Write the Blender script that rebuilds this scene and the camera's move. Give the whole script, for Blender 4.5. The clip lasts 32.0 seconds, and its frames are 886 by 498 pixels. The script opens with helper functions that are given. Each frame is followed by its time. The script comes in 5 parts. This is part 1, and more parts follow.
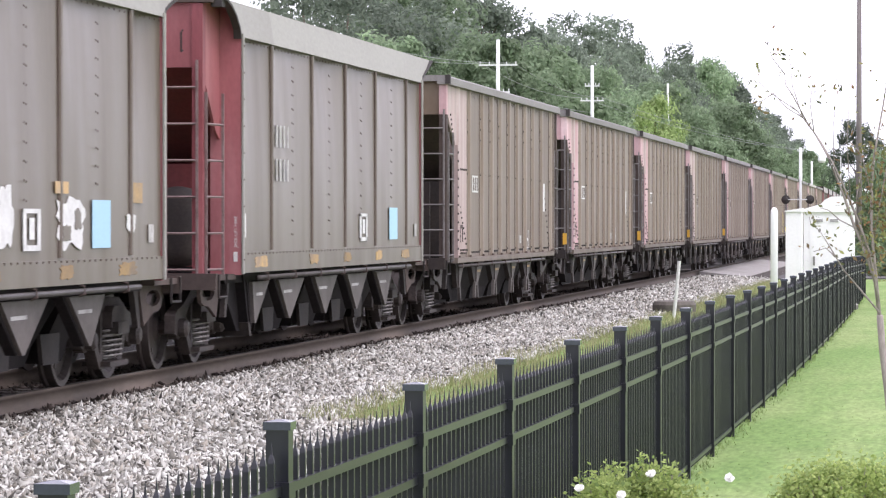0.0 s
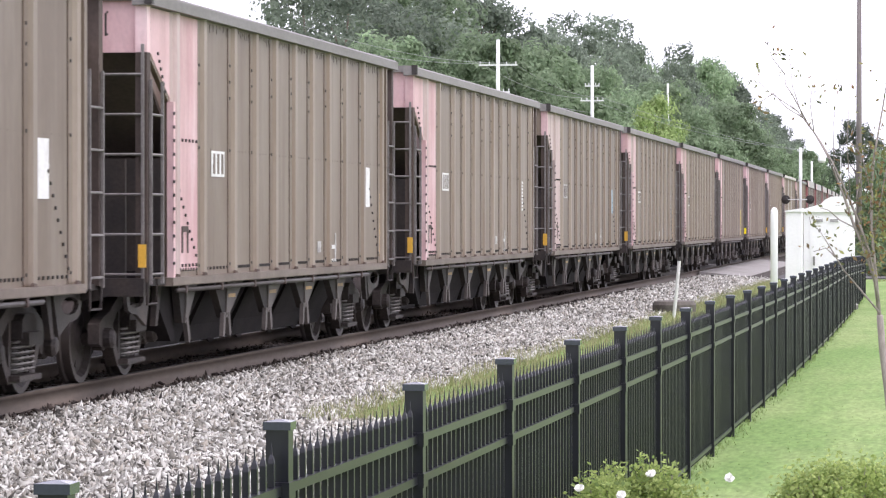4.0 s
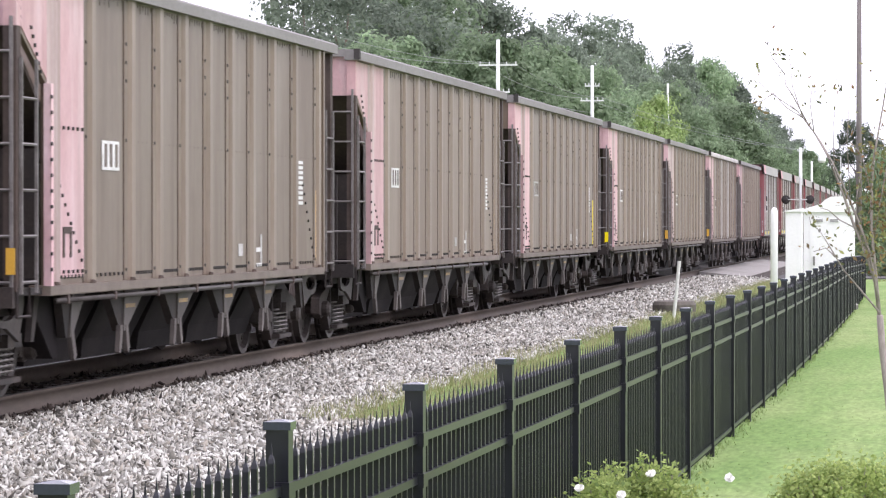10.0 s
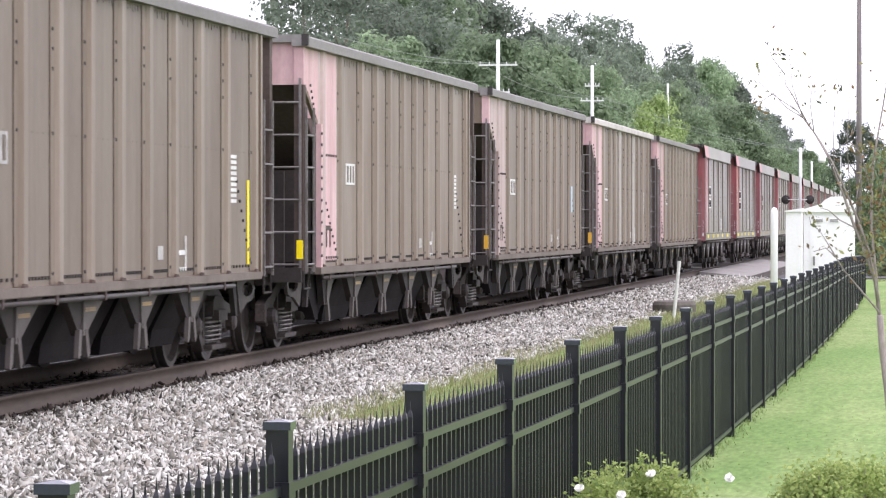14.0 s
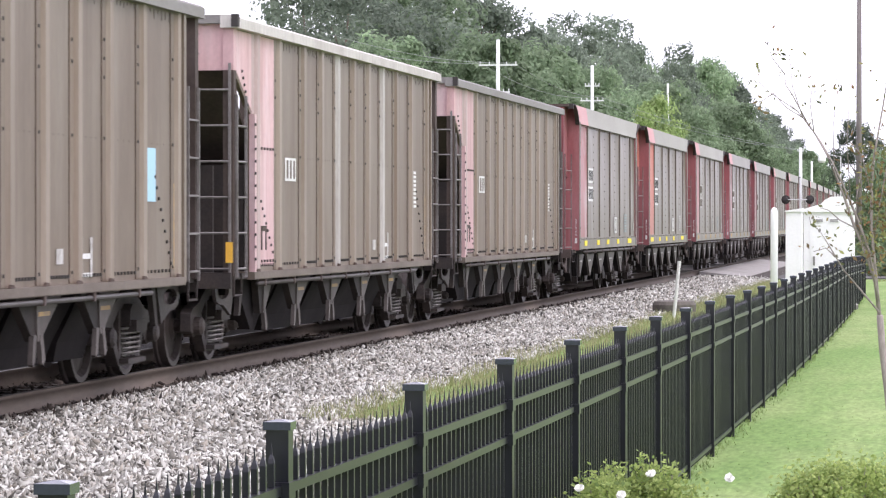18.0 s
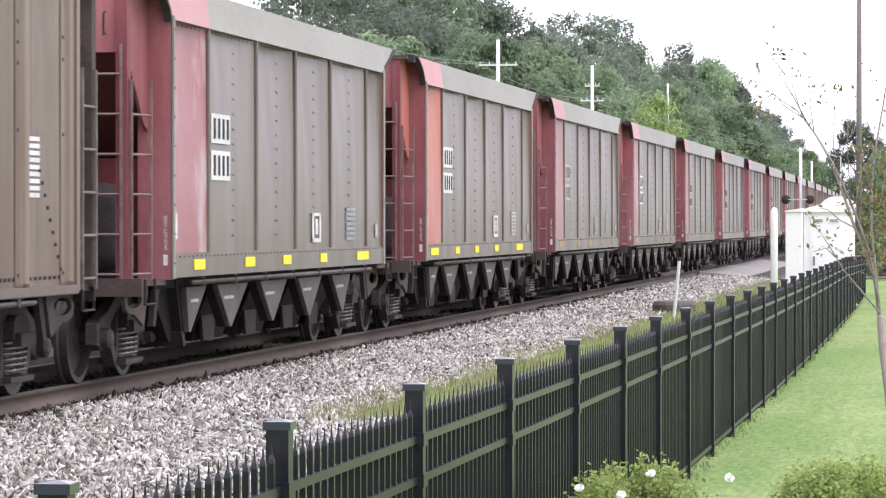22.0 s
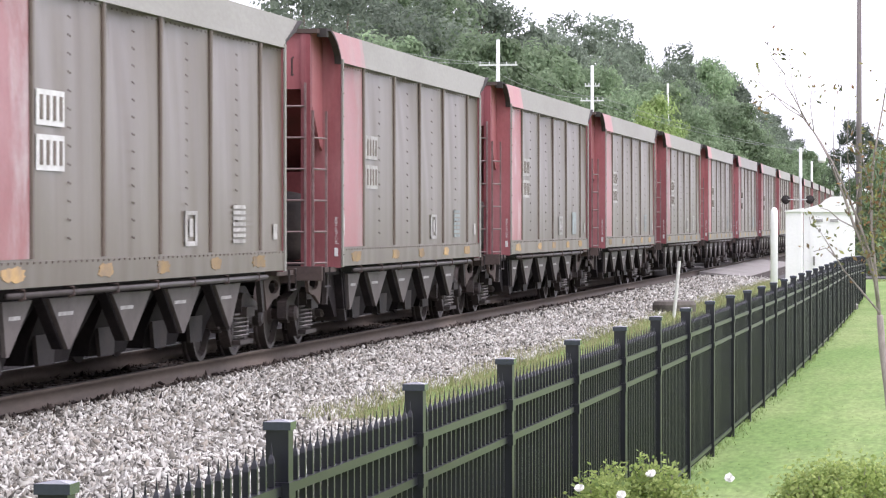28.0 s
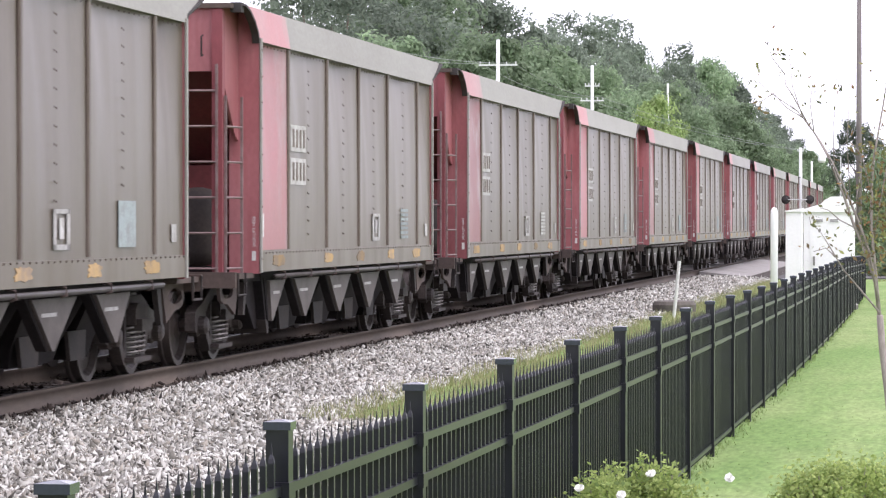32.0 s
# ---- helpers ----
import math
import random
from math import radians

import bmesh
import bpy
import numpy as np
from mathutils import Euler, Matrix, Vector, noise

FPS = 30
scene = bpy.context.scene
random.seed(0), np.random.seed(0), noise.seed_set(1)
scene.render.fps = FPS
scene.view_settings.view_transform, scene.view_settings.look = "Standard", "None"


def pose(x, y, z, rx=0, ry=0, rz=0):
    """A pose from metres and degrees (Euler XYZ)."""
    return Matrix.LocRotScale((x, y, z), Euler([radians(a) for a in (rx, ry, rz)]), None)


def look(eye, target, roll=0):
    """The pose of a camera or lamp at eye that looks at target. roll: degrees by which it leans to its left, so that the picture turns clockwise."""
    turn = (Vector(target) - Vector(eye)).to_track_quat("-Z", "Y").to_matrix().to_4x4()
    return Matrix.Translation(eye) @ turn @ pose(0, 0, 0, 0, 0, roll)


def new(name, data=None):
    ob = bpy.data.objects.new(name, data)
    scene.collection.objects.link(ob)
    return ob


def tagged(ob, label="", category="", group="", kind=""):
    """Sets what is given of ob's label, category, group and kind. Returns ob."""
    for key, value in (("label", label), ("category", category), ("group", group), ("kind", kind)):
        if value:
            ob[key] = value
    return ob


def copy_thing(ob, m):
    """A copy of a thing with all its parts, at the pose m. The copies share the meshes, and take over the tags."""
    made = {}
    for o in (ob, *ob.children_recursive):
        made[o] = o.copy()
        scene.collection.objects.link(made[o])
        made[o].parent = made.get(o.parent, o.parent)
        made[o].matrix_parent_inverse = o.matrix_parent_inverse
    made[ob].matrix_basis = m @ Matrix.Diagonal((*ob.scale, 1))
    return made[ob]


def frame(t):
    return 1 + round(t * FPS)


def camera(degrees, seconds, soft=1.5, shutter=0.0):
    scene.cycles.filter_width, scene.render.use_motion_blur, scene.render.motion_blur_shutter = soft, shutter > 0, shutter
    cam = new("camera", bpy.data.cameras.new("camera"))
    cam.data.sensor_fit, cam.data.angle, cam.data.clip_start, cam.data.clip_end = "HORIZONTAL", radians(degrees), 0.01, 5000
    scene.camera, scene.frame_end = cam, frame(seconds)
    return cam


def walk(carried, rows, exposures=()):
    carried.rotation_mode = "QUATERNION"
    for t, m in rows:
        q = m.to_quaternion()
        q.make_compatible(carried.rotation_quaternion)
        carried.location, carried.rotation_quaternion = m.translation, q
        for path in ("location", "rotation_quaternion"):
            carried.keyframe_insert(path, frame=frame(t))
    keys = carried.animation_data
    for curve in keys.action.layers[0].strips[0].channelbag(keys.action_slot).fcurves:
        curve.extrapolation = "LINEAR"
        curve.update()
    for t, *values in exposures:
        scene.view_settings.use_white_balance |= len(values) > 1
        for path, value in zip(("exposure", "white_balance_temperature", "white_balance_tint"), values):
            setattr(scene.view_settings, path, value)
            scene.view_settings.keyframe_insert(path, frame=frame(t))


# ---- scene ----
cam = camera(15.142, 32.0, soft=1.2, shutter=0.2)
EYE = (0.0, 0.0, 1.9)
YAW, TILT = radians(9.1743), radians(-0.4572)
AIM = (math.cos(YAW) * math.cos(TILT), math.sin(YAW) * math.cos(TILT), 1.9 + math.sin(TILT))
walk(cam, [(0.0, look(EYE, AIM)), (32.0, look(EYE, AIM))], [(0.0, 0.47, 6250, 25.0), (32.0, 0.47, 6250, 25.0)])

# ---- world, sun, exposure ----
SUN_EL, SUN_AZ = radians(58), radians(-118)   # azimuth from +X towards +Y
world = bpy.data.worlds.new("world")
scene.world = world
world.use_nodes = True
wn = world.node_tree.nodes
wn.clear()
w_out, w_bg, w_sky, w_hsv = (wn.new(k) for k in ("ShaderNodeOutputWorld", "ShaderNodeBackground", "ShaderNodeTexSky", "ShaderNodeHueSaturation"))
w_sky.sky_type, w_sky.sun_disc = "NISHITA", False
w_sky.sun_elevation, w_sky.sun_rotation = SUN_EL, radians(90) - SUN_AZ
w_sky.air_density, w_sky.dust_density, w_sky.ozone_density = 1.0, 2.0, 1.0
w_hsv.inputs["Saturation"].default_value = 0.25
w_bg.inputs["Strength"].default_value = 0.15
w_veil = wn.new("ShaderNodeMix")          # a thin white overcast before the blue
w_veil.data_type = "RGBA"
w_veil.inputs["Factor"].default_value = 0.85
w_veil.inputs[7].default_value = (9.0, 9.3, 9.8, 1.0)
world.node_tree.links.new(w_sky.outputs[0], w_hsv.inputs["Color"])
world.node_tree.links.new(w_hsv.outputs[0], w_veil.inputs[6])
world.node_tree.links.new(w_veil.outputs[2], w_bg.inputs["Color"])
world.node_tree.links.new(w_bg.outputs[0], w_out.inputs["Surface"])
sun = new("sun", bpy.data.lights.new("sun", "SUN"))
sun.data.energy, sun.data.angle, sun.data.color = 1.3, radians(30), (1.0, 0.96, 0.9)
sun.matrix_world = look((math.cos(SUN_EL) * math.cos(SUN_AZ), math.cos(SUN_EL) * math.sin(SUN_AZ), math.sin(SUN_EL)), (0, 0, 0))


# ---- materials ----
def material(name, color, rough=0.7, metal=0.0, grain=0.25, scale=3.0, fine=40.0, bump=0.15, second=None, mix=0.5, stretch=(1, 1, 1), rnd=0.0, spec=0.3, bump_d=0.01, coords="Object", streak=None, grime=None, dent=0.0, run=(4.0, 4.0, 0.22), fade=None):
    """Base colour varied at two scales, with relief; second: the colour of stains; streak: the colour of vertical runs of dirt; fade: (x0, x1, colour) that the paint wears off to along x."""
    m = bpy.data.materials.new(name)
    m.use_nodes = True
    nt = m.node_tree
    N, L = nt.nodes, nt.links
    bsdf = N["Principled BSDF"]
    bsdf.inputs["Roughness"].default_value, bsdf.inputs["Metallic"].default_value = rough, metal
    bsdf.inputs["Specular IOR Level"].default_value = spec
    co = N.new("ShaderNodeTexCoord")
    mp = N.new("ShaderNodeMapping")
    mp.inputs["Scale"].default_value = stretch
    L.new(co.outputs[coords], mp.inputs["Vector"])
    oi = N.new("ShaderNodeObjectInfo")
    shift = N.new("ShaderNodeVectorMath")
    shift.operation = "MULTIPLY_ADD"
    shift.inputs[1].default_value = (7.3, 3.1, 5.7) if rnd else (0, 0, 0)
    L.new(oi.outputs["Random"], shift.inputs[0])
    L.new(mp.outputs[0], shift.inputs[2])

    def tex(s, detail=4.0, vec=None):
        t = N.new("ShaderNodeTexNoise")
        t.inputs["Scale"].default_value, t.inputs["Detail"].default_value, t.inputs["Roughness"].default_value = s, detail, 0.6
        L.new(vec or shift.outputs[0], t.inputs["Vector"])
        return t.outputs["Fac"]

    def ramp(fac, a, b):
        r = N.new("ShaderNodeMapRange")
        r.inputs["From Min"].default_value, r.inputs["From Max"].default_value = a, b
        L.new(fac, r.inputs["Value"])
        return r.outputs["Result"]

    def blend(fac, a, b, kind="MIX"):
        x = N.new("ShaderNodeMix")
        x.data_type, x.blend_type = "RGBA", kind
        for sock, val in ((x.inputs["Factor"], fac), (x.inputs[6], a), (x.inputs[7], b)):
            if isinstance(val, bpy.types.NodeSocket):
                L.new(val, sock)
            else:
                sock.default_value = (*val, 1.0) if isinstance(val, tuple) else val
        return x.outputs[2]

    big, small = tex(scale), tex(fine, 6.0)
    col = blend(ramp(big, 0.4, 0.62), color, second, "MIX") if second else color
    if second:
        k = N.new("ShaderNodeMath")
        k.operation = "MULTIPLY"
        k.inputs[1].default_value = mix
        L.new(ramp(big, 0.42, 0.66), k.inputs[0])
        col = blend(k.outputs[0], color, second)
    if streak:
        ms = N.new("ShaderNodeMapping")
        ms.inputs["Scale"].default_value = run
        L.new(shift.outputs[0], ms.inputs["Vector"])
        k2 = N.new("ShaderNodeMath")
        k2.operation = "MULTIPLY"
        k2.inputs[1].default_value = 0.6
        L.new(ramp(tex(1.6, 3.0, ms.outputs[0]), 0.5, 0.72), k2.inputs[0])
        col = blend(k2.outputs[0], col, streak)
    if grime:
        mg = N.new("ShaderNodeMapping")
        mg.inputs["Scale"].default_value = (2.2, 2.2, 0.22)
        mg.inputs["Location"].default_value = (31.0, 17.0, 5.0)
        L.new(shift.outputs[0], mg.inputs["Vector"])
        k3 = N.new("ShaderNodeMath")
        k3.operation = "MULTIPLY"
        k3.inputs[1].default_value = 0.7
        L.new(ramp(tex(1.5, 3.0, mg.outputs[0]), 0.48, 0.70), k3.inputs[0])
        col = blend(k3.outputs[0], col, grime)
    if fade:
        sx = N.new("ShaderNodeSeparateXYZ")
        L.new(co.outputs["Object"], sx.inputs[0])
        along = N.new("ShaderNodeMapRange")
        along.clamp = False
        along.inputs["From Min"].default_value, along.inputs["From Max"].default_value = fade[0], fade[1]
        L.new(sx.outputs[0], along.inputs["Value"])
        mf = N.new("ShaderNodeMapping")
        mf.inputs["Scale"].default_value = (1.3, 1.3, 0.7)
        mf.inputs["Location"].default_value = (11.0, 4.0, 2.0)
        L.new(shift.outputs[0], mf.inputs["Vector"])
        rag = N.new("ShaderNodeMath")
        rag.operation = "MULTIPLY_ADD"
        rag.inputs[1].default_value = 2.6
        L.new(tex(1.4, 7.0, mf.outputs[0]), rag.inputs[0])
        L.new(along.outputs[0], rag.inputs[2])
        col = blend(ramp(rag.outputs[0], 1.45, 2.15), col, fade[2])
    lum = N.new("ShaderNodeMapRange")
    lum.inputs["To Min"].default_value, lum.inputs["To Max"].default_value = 1.0 - grain, 1.0 + grain
    lum.inputs["From Min"].default_value, lum.inputs["From Max"].default_value = 0.3, 0.7
    L.new(small, lum.inputs["Value"])
    hs = N.new("ShaderNodeHueSaturation")
    if isinstance(col, tuple):
        hs.inputs["Color"].default_value = (*col, 1.0)
    else:
        L.new(col, hs.inputs["Color"])
    if rnd:
        v = N.new("ShaderNodeMapRange")
        v.inputs["To Min"].default_value, v.inputs["To Max"].default_value = 1.0 - rnd, 1.0 + rnd
        L.new(oi.outputs["Random"], v.inputs["Value"])
        mul = N.new("ShaderNodeMath")
        mul.operation = "MULTIPLY"
        L.new(v.outputs[0], mul.inputs[0])
        L.new(lum.outputs[0], mul.inputs[1])
        L.new(mul.outputs[0], hs.inputs["Value"])
    else:
        L.new(lum.outputs[0], hs.inputs["Value"])
    L.new(hs.outputs[0], bsdf.inputs["Base Color"])
    if bump:
        b = N.new("ShaderNodeBump")
        b.inputs["Strength"].default_value, b.inputs["Distance"].default_value = bump, bump_d
        L.new(small, b.inputs["Height"])
        if dent:
            md = N.new("ShaderNodeMapping")
            md.inputs["Scale"].default_value = (1.0, 1.0, 0.45)
            L.new(shift.outputs[0], md.inputs["Vector"])
            b2 = N.new("ShaderNodeBump")
            b2.inputs["Strength"].default_value, b2.inputs["Distance"].default_value = 1.0, dent
            L.new(tex(1.1, 1.0, md.outputs[0]), b2.inputs["Height"])
            L.new(b2.outputs[0], b.inputs["Normal"])
        L.new(b.outputs[0], bsdf.inputs["Normal"])
    return m


def island_material(name, colors, rough=0.9, grain=0.15, trans=0.0, rnd=0.0):
    """A material for many small pieces in one mesh: each island takes its own tone."""
    m = bpy.data.materials.new(name)
    m.use_nodes = True
    N, L = m.node_tree.nodes, m.node_tree.links
    bsdf = N["Principled BSDF"]
    bsdf.inputs["Roughness"].default_value, bsdf.inputs["Specular IOR Level"].default_value = rough, 0.2
    g = N.new("ShaderNodeNewGeometry")
    cr = N.new("ShaderNodeValToRGB")
    e = cr.color_ramp.elements
    for i, c in enumerate(colors):
        x = e[i] if i < 2 else e.new(1.0)
        x.position, x.color = i / (len(colors) - 1), (*c, 1)
    L.new(g.outputs["Random Per Island"], cr.inputs[0])
    n = N.new("ShaderNodeTexNoise")
    n.inputs["Scale"].default_value = 0.6
    co = N.new("ShaderNodeTexCoord")
    L.new(co.outputs["Object"], n.inputs["Vector"])
    r = N.new("ShaderNodeMapRange")
    r.inputs["From Min"].default_value, r.inputs["From Max"].default_value = 0.3, 0.7
    r.inputs["To Min"].default_value, r.inputs["To Max"].default_value = 1 - grain, 1 + grain
    L.new(n.outputs["Fac"], r.inputs["Value"])
    hs = N.new("ShaderNodeHueSaturation")
    L.new(cr.outputs[0], hs.inputs["Color"])
    if rnd:                                # whole crowns differ in tone as well
        oi = N.new("ShaderNodeObjectInfo")
        v = N.new("ShaderNodeMapRange")
        v.inputs["To Min"].default_value, v.inputs["To Max"].default_value = 1 - rnd, 1 + rnd
        L.new(oi.outputs["Random"], v.inputs["Value"])
        mul = N.new("ShaderNodeMath")
        mul.operation = "MULTIPLY"
        L.new(v.outputs[0], mul.inputs[0])
        L.new(r.outputs[0], mul.inputs[1])
        L.new(mul.outputs[0], hs.inputs["Value"])
    else:
        L.new(r.outputs[0], hs.inputs["Value"])
    L.new(hs.outputs[0], bsdf.inputs["Base Color"])
    if trans:
        t = N.new("ShaderNodeBsdfTranslucent")
        L.new(hs.outputs[0], t.inputs["Color"])
        mx = N.new("ShaderNodeMixShader")
        mx.inputs[0].default_value = trans
        L.new(bsdf.outputs[0], mx.inputs[1])
        L.new(t.outputs[0], mx.inputs[2])
        L.new(mx.outputs[0], N["Material Output"].inputs["Surface"])
    return m


GREY = material("weathered_grey_paint", (0.205, 0.164, 0.124), 0.5, 0, 0.06, 0.6, 16, 0.06, (0.150, 0.107, 0.074), 0.85, (1, 1, 0.5), 0.14, 0.35, streak=(0.250, 0.210, 0.168), grime=(0.135, 0.093, 0.063), run=(1.2, 1.2, 0.35))
# GREY lightened by a quarter: the light the ribs catch, put into colour
RIBFACE = material("lit_rib_paint", (0.258, 0.212, 0.168), 0.5, 0, 0.06, 0.6, 16, 0.06, (0.190, 0.144, 0.106), 0.8, (1, 1, 0.4), 0.10, 0.35, streak=(0.300, 0.256, 0.212), grime=(0.172, 0.124, 0.088), run=(1.6, 1.6, 0.3))
BARE = material("pale_bare_metal", (0.50, 0.475, 0.44), 0.55, 0, 0.12, 1.0, 22, 0.1, (0.36, 0.33, 0.295), 0.7, (1, 1, 0.3), 0.1)
SILL = material("dirty_sill_paint", (0.180, 0.148, 0.122), 0.6, 0, 0.10, 1.2, 22, 0.1, (0.115, 0.090, 0.072), 0.8, (1, 1, 1), 0.1)
TAUPE = material("weathered_taupe_paint", (0.160, 0.135, 0.106), 0.36, 0, 0.05, 0.35, 14, 0.02, (0.132, 0.107, 0.082), 0.75, (1, 1, 0.5), 0.08, 0.36, streak=(0.184, 0.160, 0.128), grime=(0.126, 0.099, 0.075), dent=0.06, run=(0.5, 0.5, 0.3))
ROOFING = material("pale_grey_steel", (0.320, 0.312, 0.280), 0.55, 0, 0.08, 0.5, 20, 0.06, (0.255, 0.243, 0.214), 0.7, (0.4, 1, 1), 0.05)
CHORD = material("dull_grey_steel", (0.225, 0.215, 0.205), 0.6, 0, 0.10, 0.8, 20, 0.08, (0.17, 0.157, 0.145), 0.6, (0.4, 1, 1), 0.08)
PINK = material("faded_pink_paint", (0.64, 0.43, 0.435), 0.6, 0, 0.06, 1.2, 26, 0.06, (0.50, 0.29, 0.29), 0.7, (1, 1, 0.6), 0.12, streak=(0.74, 0.62, 0.62), grime=(0.44, 0.28, 0.26), run=(2.0, 2.0, 0.5))
PALE = material("whitish_pink_paint", (0.47, 0.365, 0.345), 0.6, 0, 0.06, 0.9, 26, 0.06, (0.36, 0.26, 0.235), 0.65, (1, 1, 0.5), 0.10, streak=(0.56, 0.50, 0.48), grime=(0.31, 0.235, 0.20), run=(2.0, 2.0, 0.5))
RED = material("dull_red_paint", (0.27, 0.075, 0.084), 0.55, 0, 0.10, 0.9, 26, 0.1, (0.165, 0.05, 0.056), 0.75, (1, 1, 0.35), 0.14, streak=(0.42, 0.20, 0.205))
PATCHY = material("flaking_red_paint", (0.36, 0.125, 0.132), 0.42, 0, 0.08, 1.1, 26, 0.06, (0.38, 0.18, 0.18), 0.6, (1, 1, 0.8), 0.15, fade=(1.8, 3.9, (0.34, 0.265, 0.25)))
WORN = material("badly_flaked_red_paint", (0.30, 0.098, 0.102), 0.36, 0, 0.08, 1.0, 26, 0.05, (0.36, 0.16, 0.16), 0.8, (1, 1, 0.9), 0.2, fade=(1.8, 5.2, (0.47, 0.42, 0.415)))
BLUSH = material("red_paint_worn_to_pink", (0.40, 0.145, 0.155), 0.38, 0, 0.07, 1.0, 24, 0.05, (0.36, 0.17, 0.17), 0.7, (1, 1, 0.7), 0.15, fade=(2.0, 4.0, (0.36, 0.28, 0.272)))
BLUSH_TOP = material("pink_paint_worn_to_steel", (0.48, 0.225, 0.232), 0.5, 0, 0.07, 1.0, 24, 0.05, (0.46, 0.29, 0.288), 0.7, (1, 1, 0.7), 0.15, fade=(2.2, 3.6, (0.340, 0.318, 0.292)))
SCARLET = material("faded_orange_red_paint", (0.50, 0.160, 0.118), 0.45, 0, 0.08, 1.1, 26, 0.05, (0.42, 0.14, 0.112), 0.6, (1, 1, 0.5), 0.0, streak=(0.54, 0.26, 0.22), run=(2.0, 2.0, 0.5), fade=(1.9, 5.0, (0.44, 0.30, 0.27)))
RUSTY = material("rust_stained_taupe", (0.150, 0.122, 0.098), 0.5, 0, 0.10, 1.2, 22, 0.06, (0.115, 0.088, 0.069), 0.75, (1, 1, 0.3), 0.1)
# brighter copy of RED: light falling on the end sheets, as paint
ROSE = material("lit_red_paint", (0.345, 0.122, 0.130), 0.5, 0, 0.08, 0.9, 26, 0.06, (0.255, 0.080, 0.086), 0.75, (1, 1, 0.5), 0.14, streak=(0.42, 0.20, 0.205), run=(2.0, 2.0, 0.5))
# brown and maroon with the shade of the recessed ends mixed in
SHADY = material("shade_brown_steel", (0.075, 0.056, 0.05), 0.75, 0, 0.15, 1.2, 20, 0.15, (0.11, 0.08, 0.065), 0.6, rnd=0.10)
MAROON = material("shade_maroon_paint", (0.15, 0.035, 0.037), 0.7, 0, 0.12, 1.2, 20, 0.1, (0.08, 0.03, 0.03), 0.6, rnd=0.08)
# grimy steel, its colour lowered to include the shade under the cars
UNDER = material("shaded_grimy_underframe", (0.030, 0.025, 0.024), 0.7, 0, 0.2, 2.5, 30, 0.2, (0.058, 0.044, 0.037), 0.6, rnd=0.12)
# hopper sheets painted near black in place of the shadow they stand in
HOPPER = material("shaded_hopper_steel", (0.014, 0.0115, 0.0125), 0.8, 0, 0.2, 1.4, 24, 0.12, (0.030, 0.024, 0.024), 0.7, rnd=0.1, spec=0.15)
GUSSET = material("scuffed_gusset_steel", (0.118, 0.102, 0.094), 0.6, 0, 0.12, 2.0, 24, 0.1, (0.070, 0.058, 0.053), 0.8, rnd=0.12)
# rusty castings, also set darker for the dim light down there
TRUCK = material("rusty_cast_steel", (0.038, 0.031, 0.029), 0.6, 0, 0.3, 3.0, 30, 0.25, (0.085, 0.066, 0.057), 0.6, rnd=0.1)
COIL = material("worn_spring_steel", (0.28, 0.265, 0.25), 0.5, 0.2, 0.15, 3.0, 24, 0.1, (0.16, 0.14, 0.125), 0.6)
WHEEL = material("brown_wheel_steel", (0.05, 0.042, 0.039), 0.45, 0.2, 0.12, 2.0, 25, 0.1, (0.085, 0.066, 0.056), 0.5)
RAIL = material("rusted_rail_steel", (0.138, 0.110, 0.086), 0.7, 0.1, 0.15, 1.0, 20, 0.15, (0.095, 0.074, 0.058), 0.7, (0.2, 1, 1))
SHINE = material("worn_rail_head", (0.15, 0.135, 0.12), 0.55, 0.6, 0.1, 1.0, 20, 0.05)
TIE = material("tarred_tie_wood", (0.06, 0.05, 0.042), 0.9, 0, 0.25, 2.0, 30, 0.3, (0.10, 0.085, 0.07), 0.6, (0.2, 1, 1), 0.2)
BOLT = material("dark_bolt_steel", (0.045, 0.04, 0.038), 0.7, 0, 0.1, 4, 40, 0.0)
WHITE = material("chalky_white_paint", (0.72, 0.72, 0.70), 0.7, 0, 0.08, 6, 40, 0.05, (0.55, 0.54, 0.52), 0.6, rnd=0.06)
BLACK = material("black_lettering", (0.03, 0.03, 0.032), 0.7, 0, 0.1, 6, 40, 0.0)
YELLOW = material("reflective_yellow", (0.92, 0.74, 0.0), 0.45, 0, 0.05, 6, 40, 0.0, rnd=0.05)
AMBER = material("faded_amber_reflector", (0.52, 0.345, 0.16), 0.6, 0, 0.12, 6, 40, 0.0, (0.36, 0.28, 0.20), 0.8, rnd=0.2)
ORANGE = material("orange_reflector", (0.74, 0.42, 0.06), 0.5, 0, 0.08, 6, 40, 0.0, rnd=0.15)
BLUE = material("pale_blue_stencil", (0.36, 0.58, 0.72), 0.6, 0, 0.08, 6, 40, 0.0, rnd=0.1)
FADED_BLUE = material("faded_blue_stencil", (0.30, 0.35, 0.35), 0.6, 0, 0.15, 6, 40, 0.0, (0.22, 0.22, 0.21), 0.8, rnd=0.12)
FADED = material("worn_white_stencil", (0.50, 0.49, 0.47), 0.7, 0, 0.15, 6, 40, 0.0, (0.27, 0.245, 0.225), 0.7, rnd=0.12)
DULL = material("dirty_amber_reflector", (0.44, 0.29, 0.125), 0.6, 0, 0.12, 3, 40, 0.0, (0.24, 0.185, 0.14), 0.9, rnd=0.3)
SEAM = material("dark_brown_lap_seam", (0.075, 0.05, 0.04), 0.8, 0, 0.2, 3, 30, 0.0, (0.12, 0.09, 0.075), 0.8, rnd=0.15)
PIPE = material("worn_steel_pipe", (0.075, 0.066, 0.062), 0.55, 0.0, 0.2, 3, 30, 0.05, (0.045, 0.037, 0.033), 0.7)
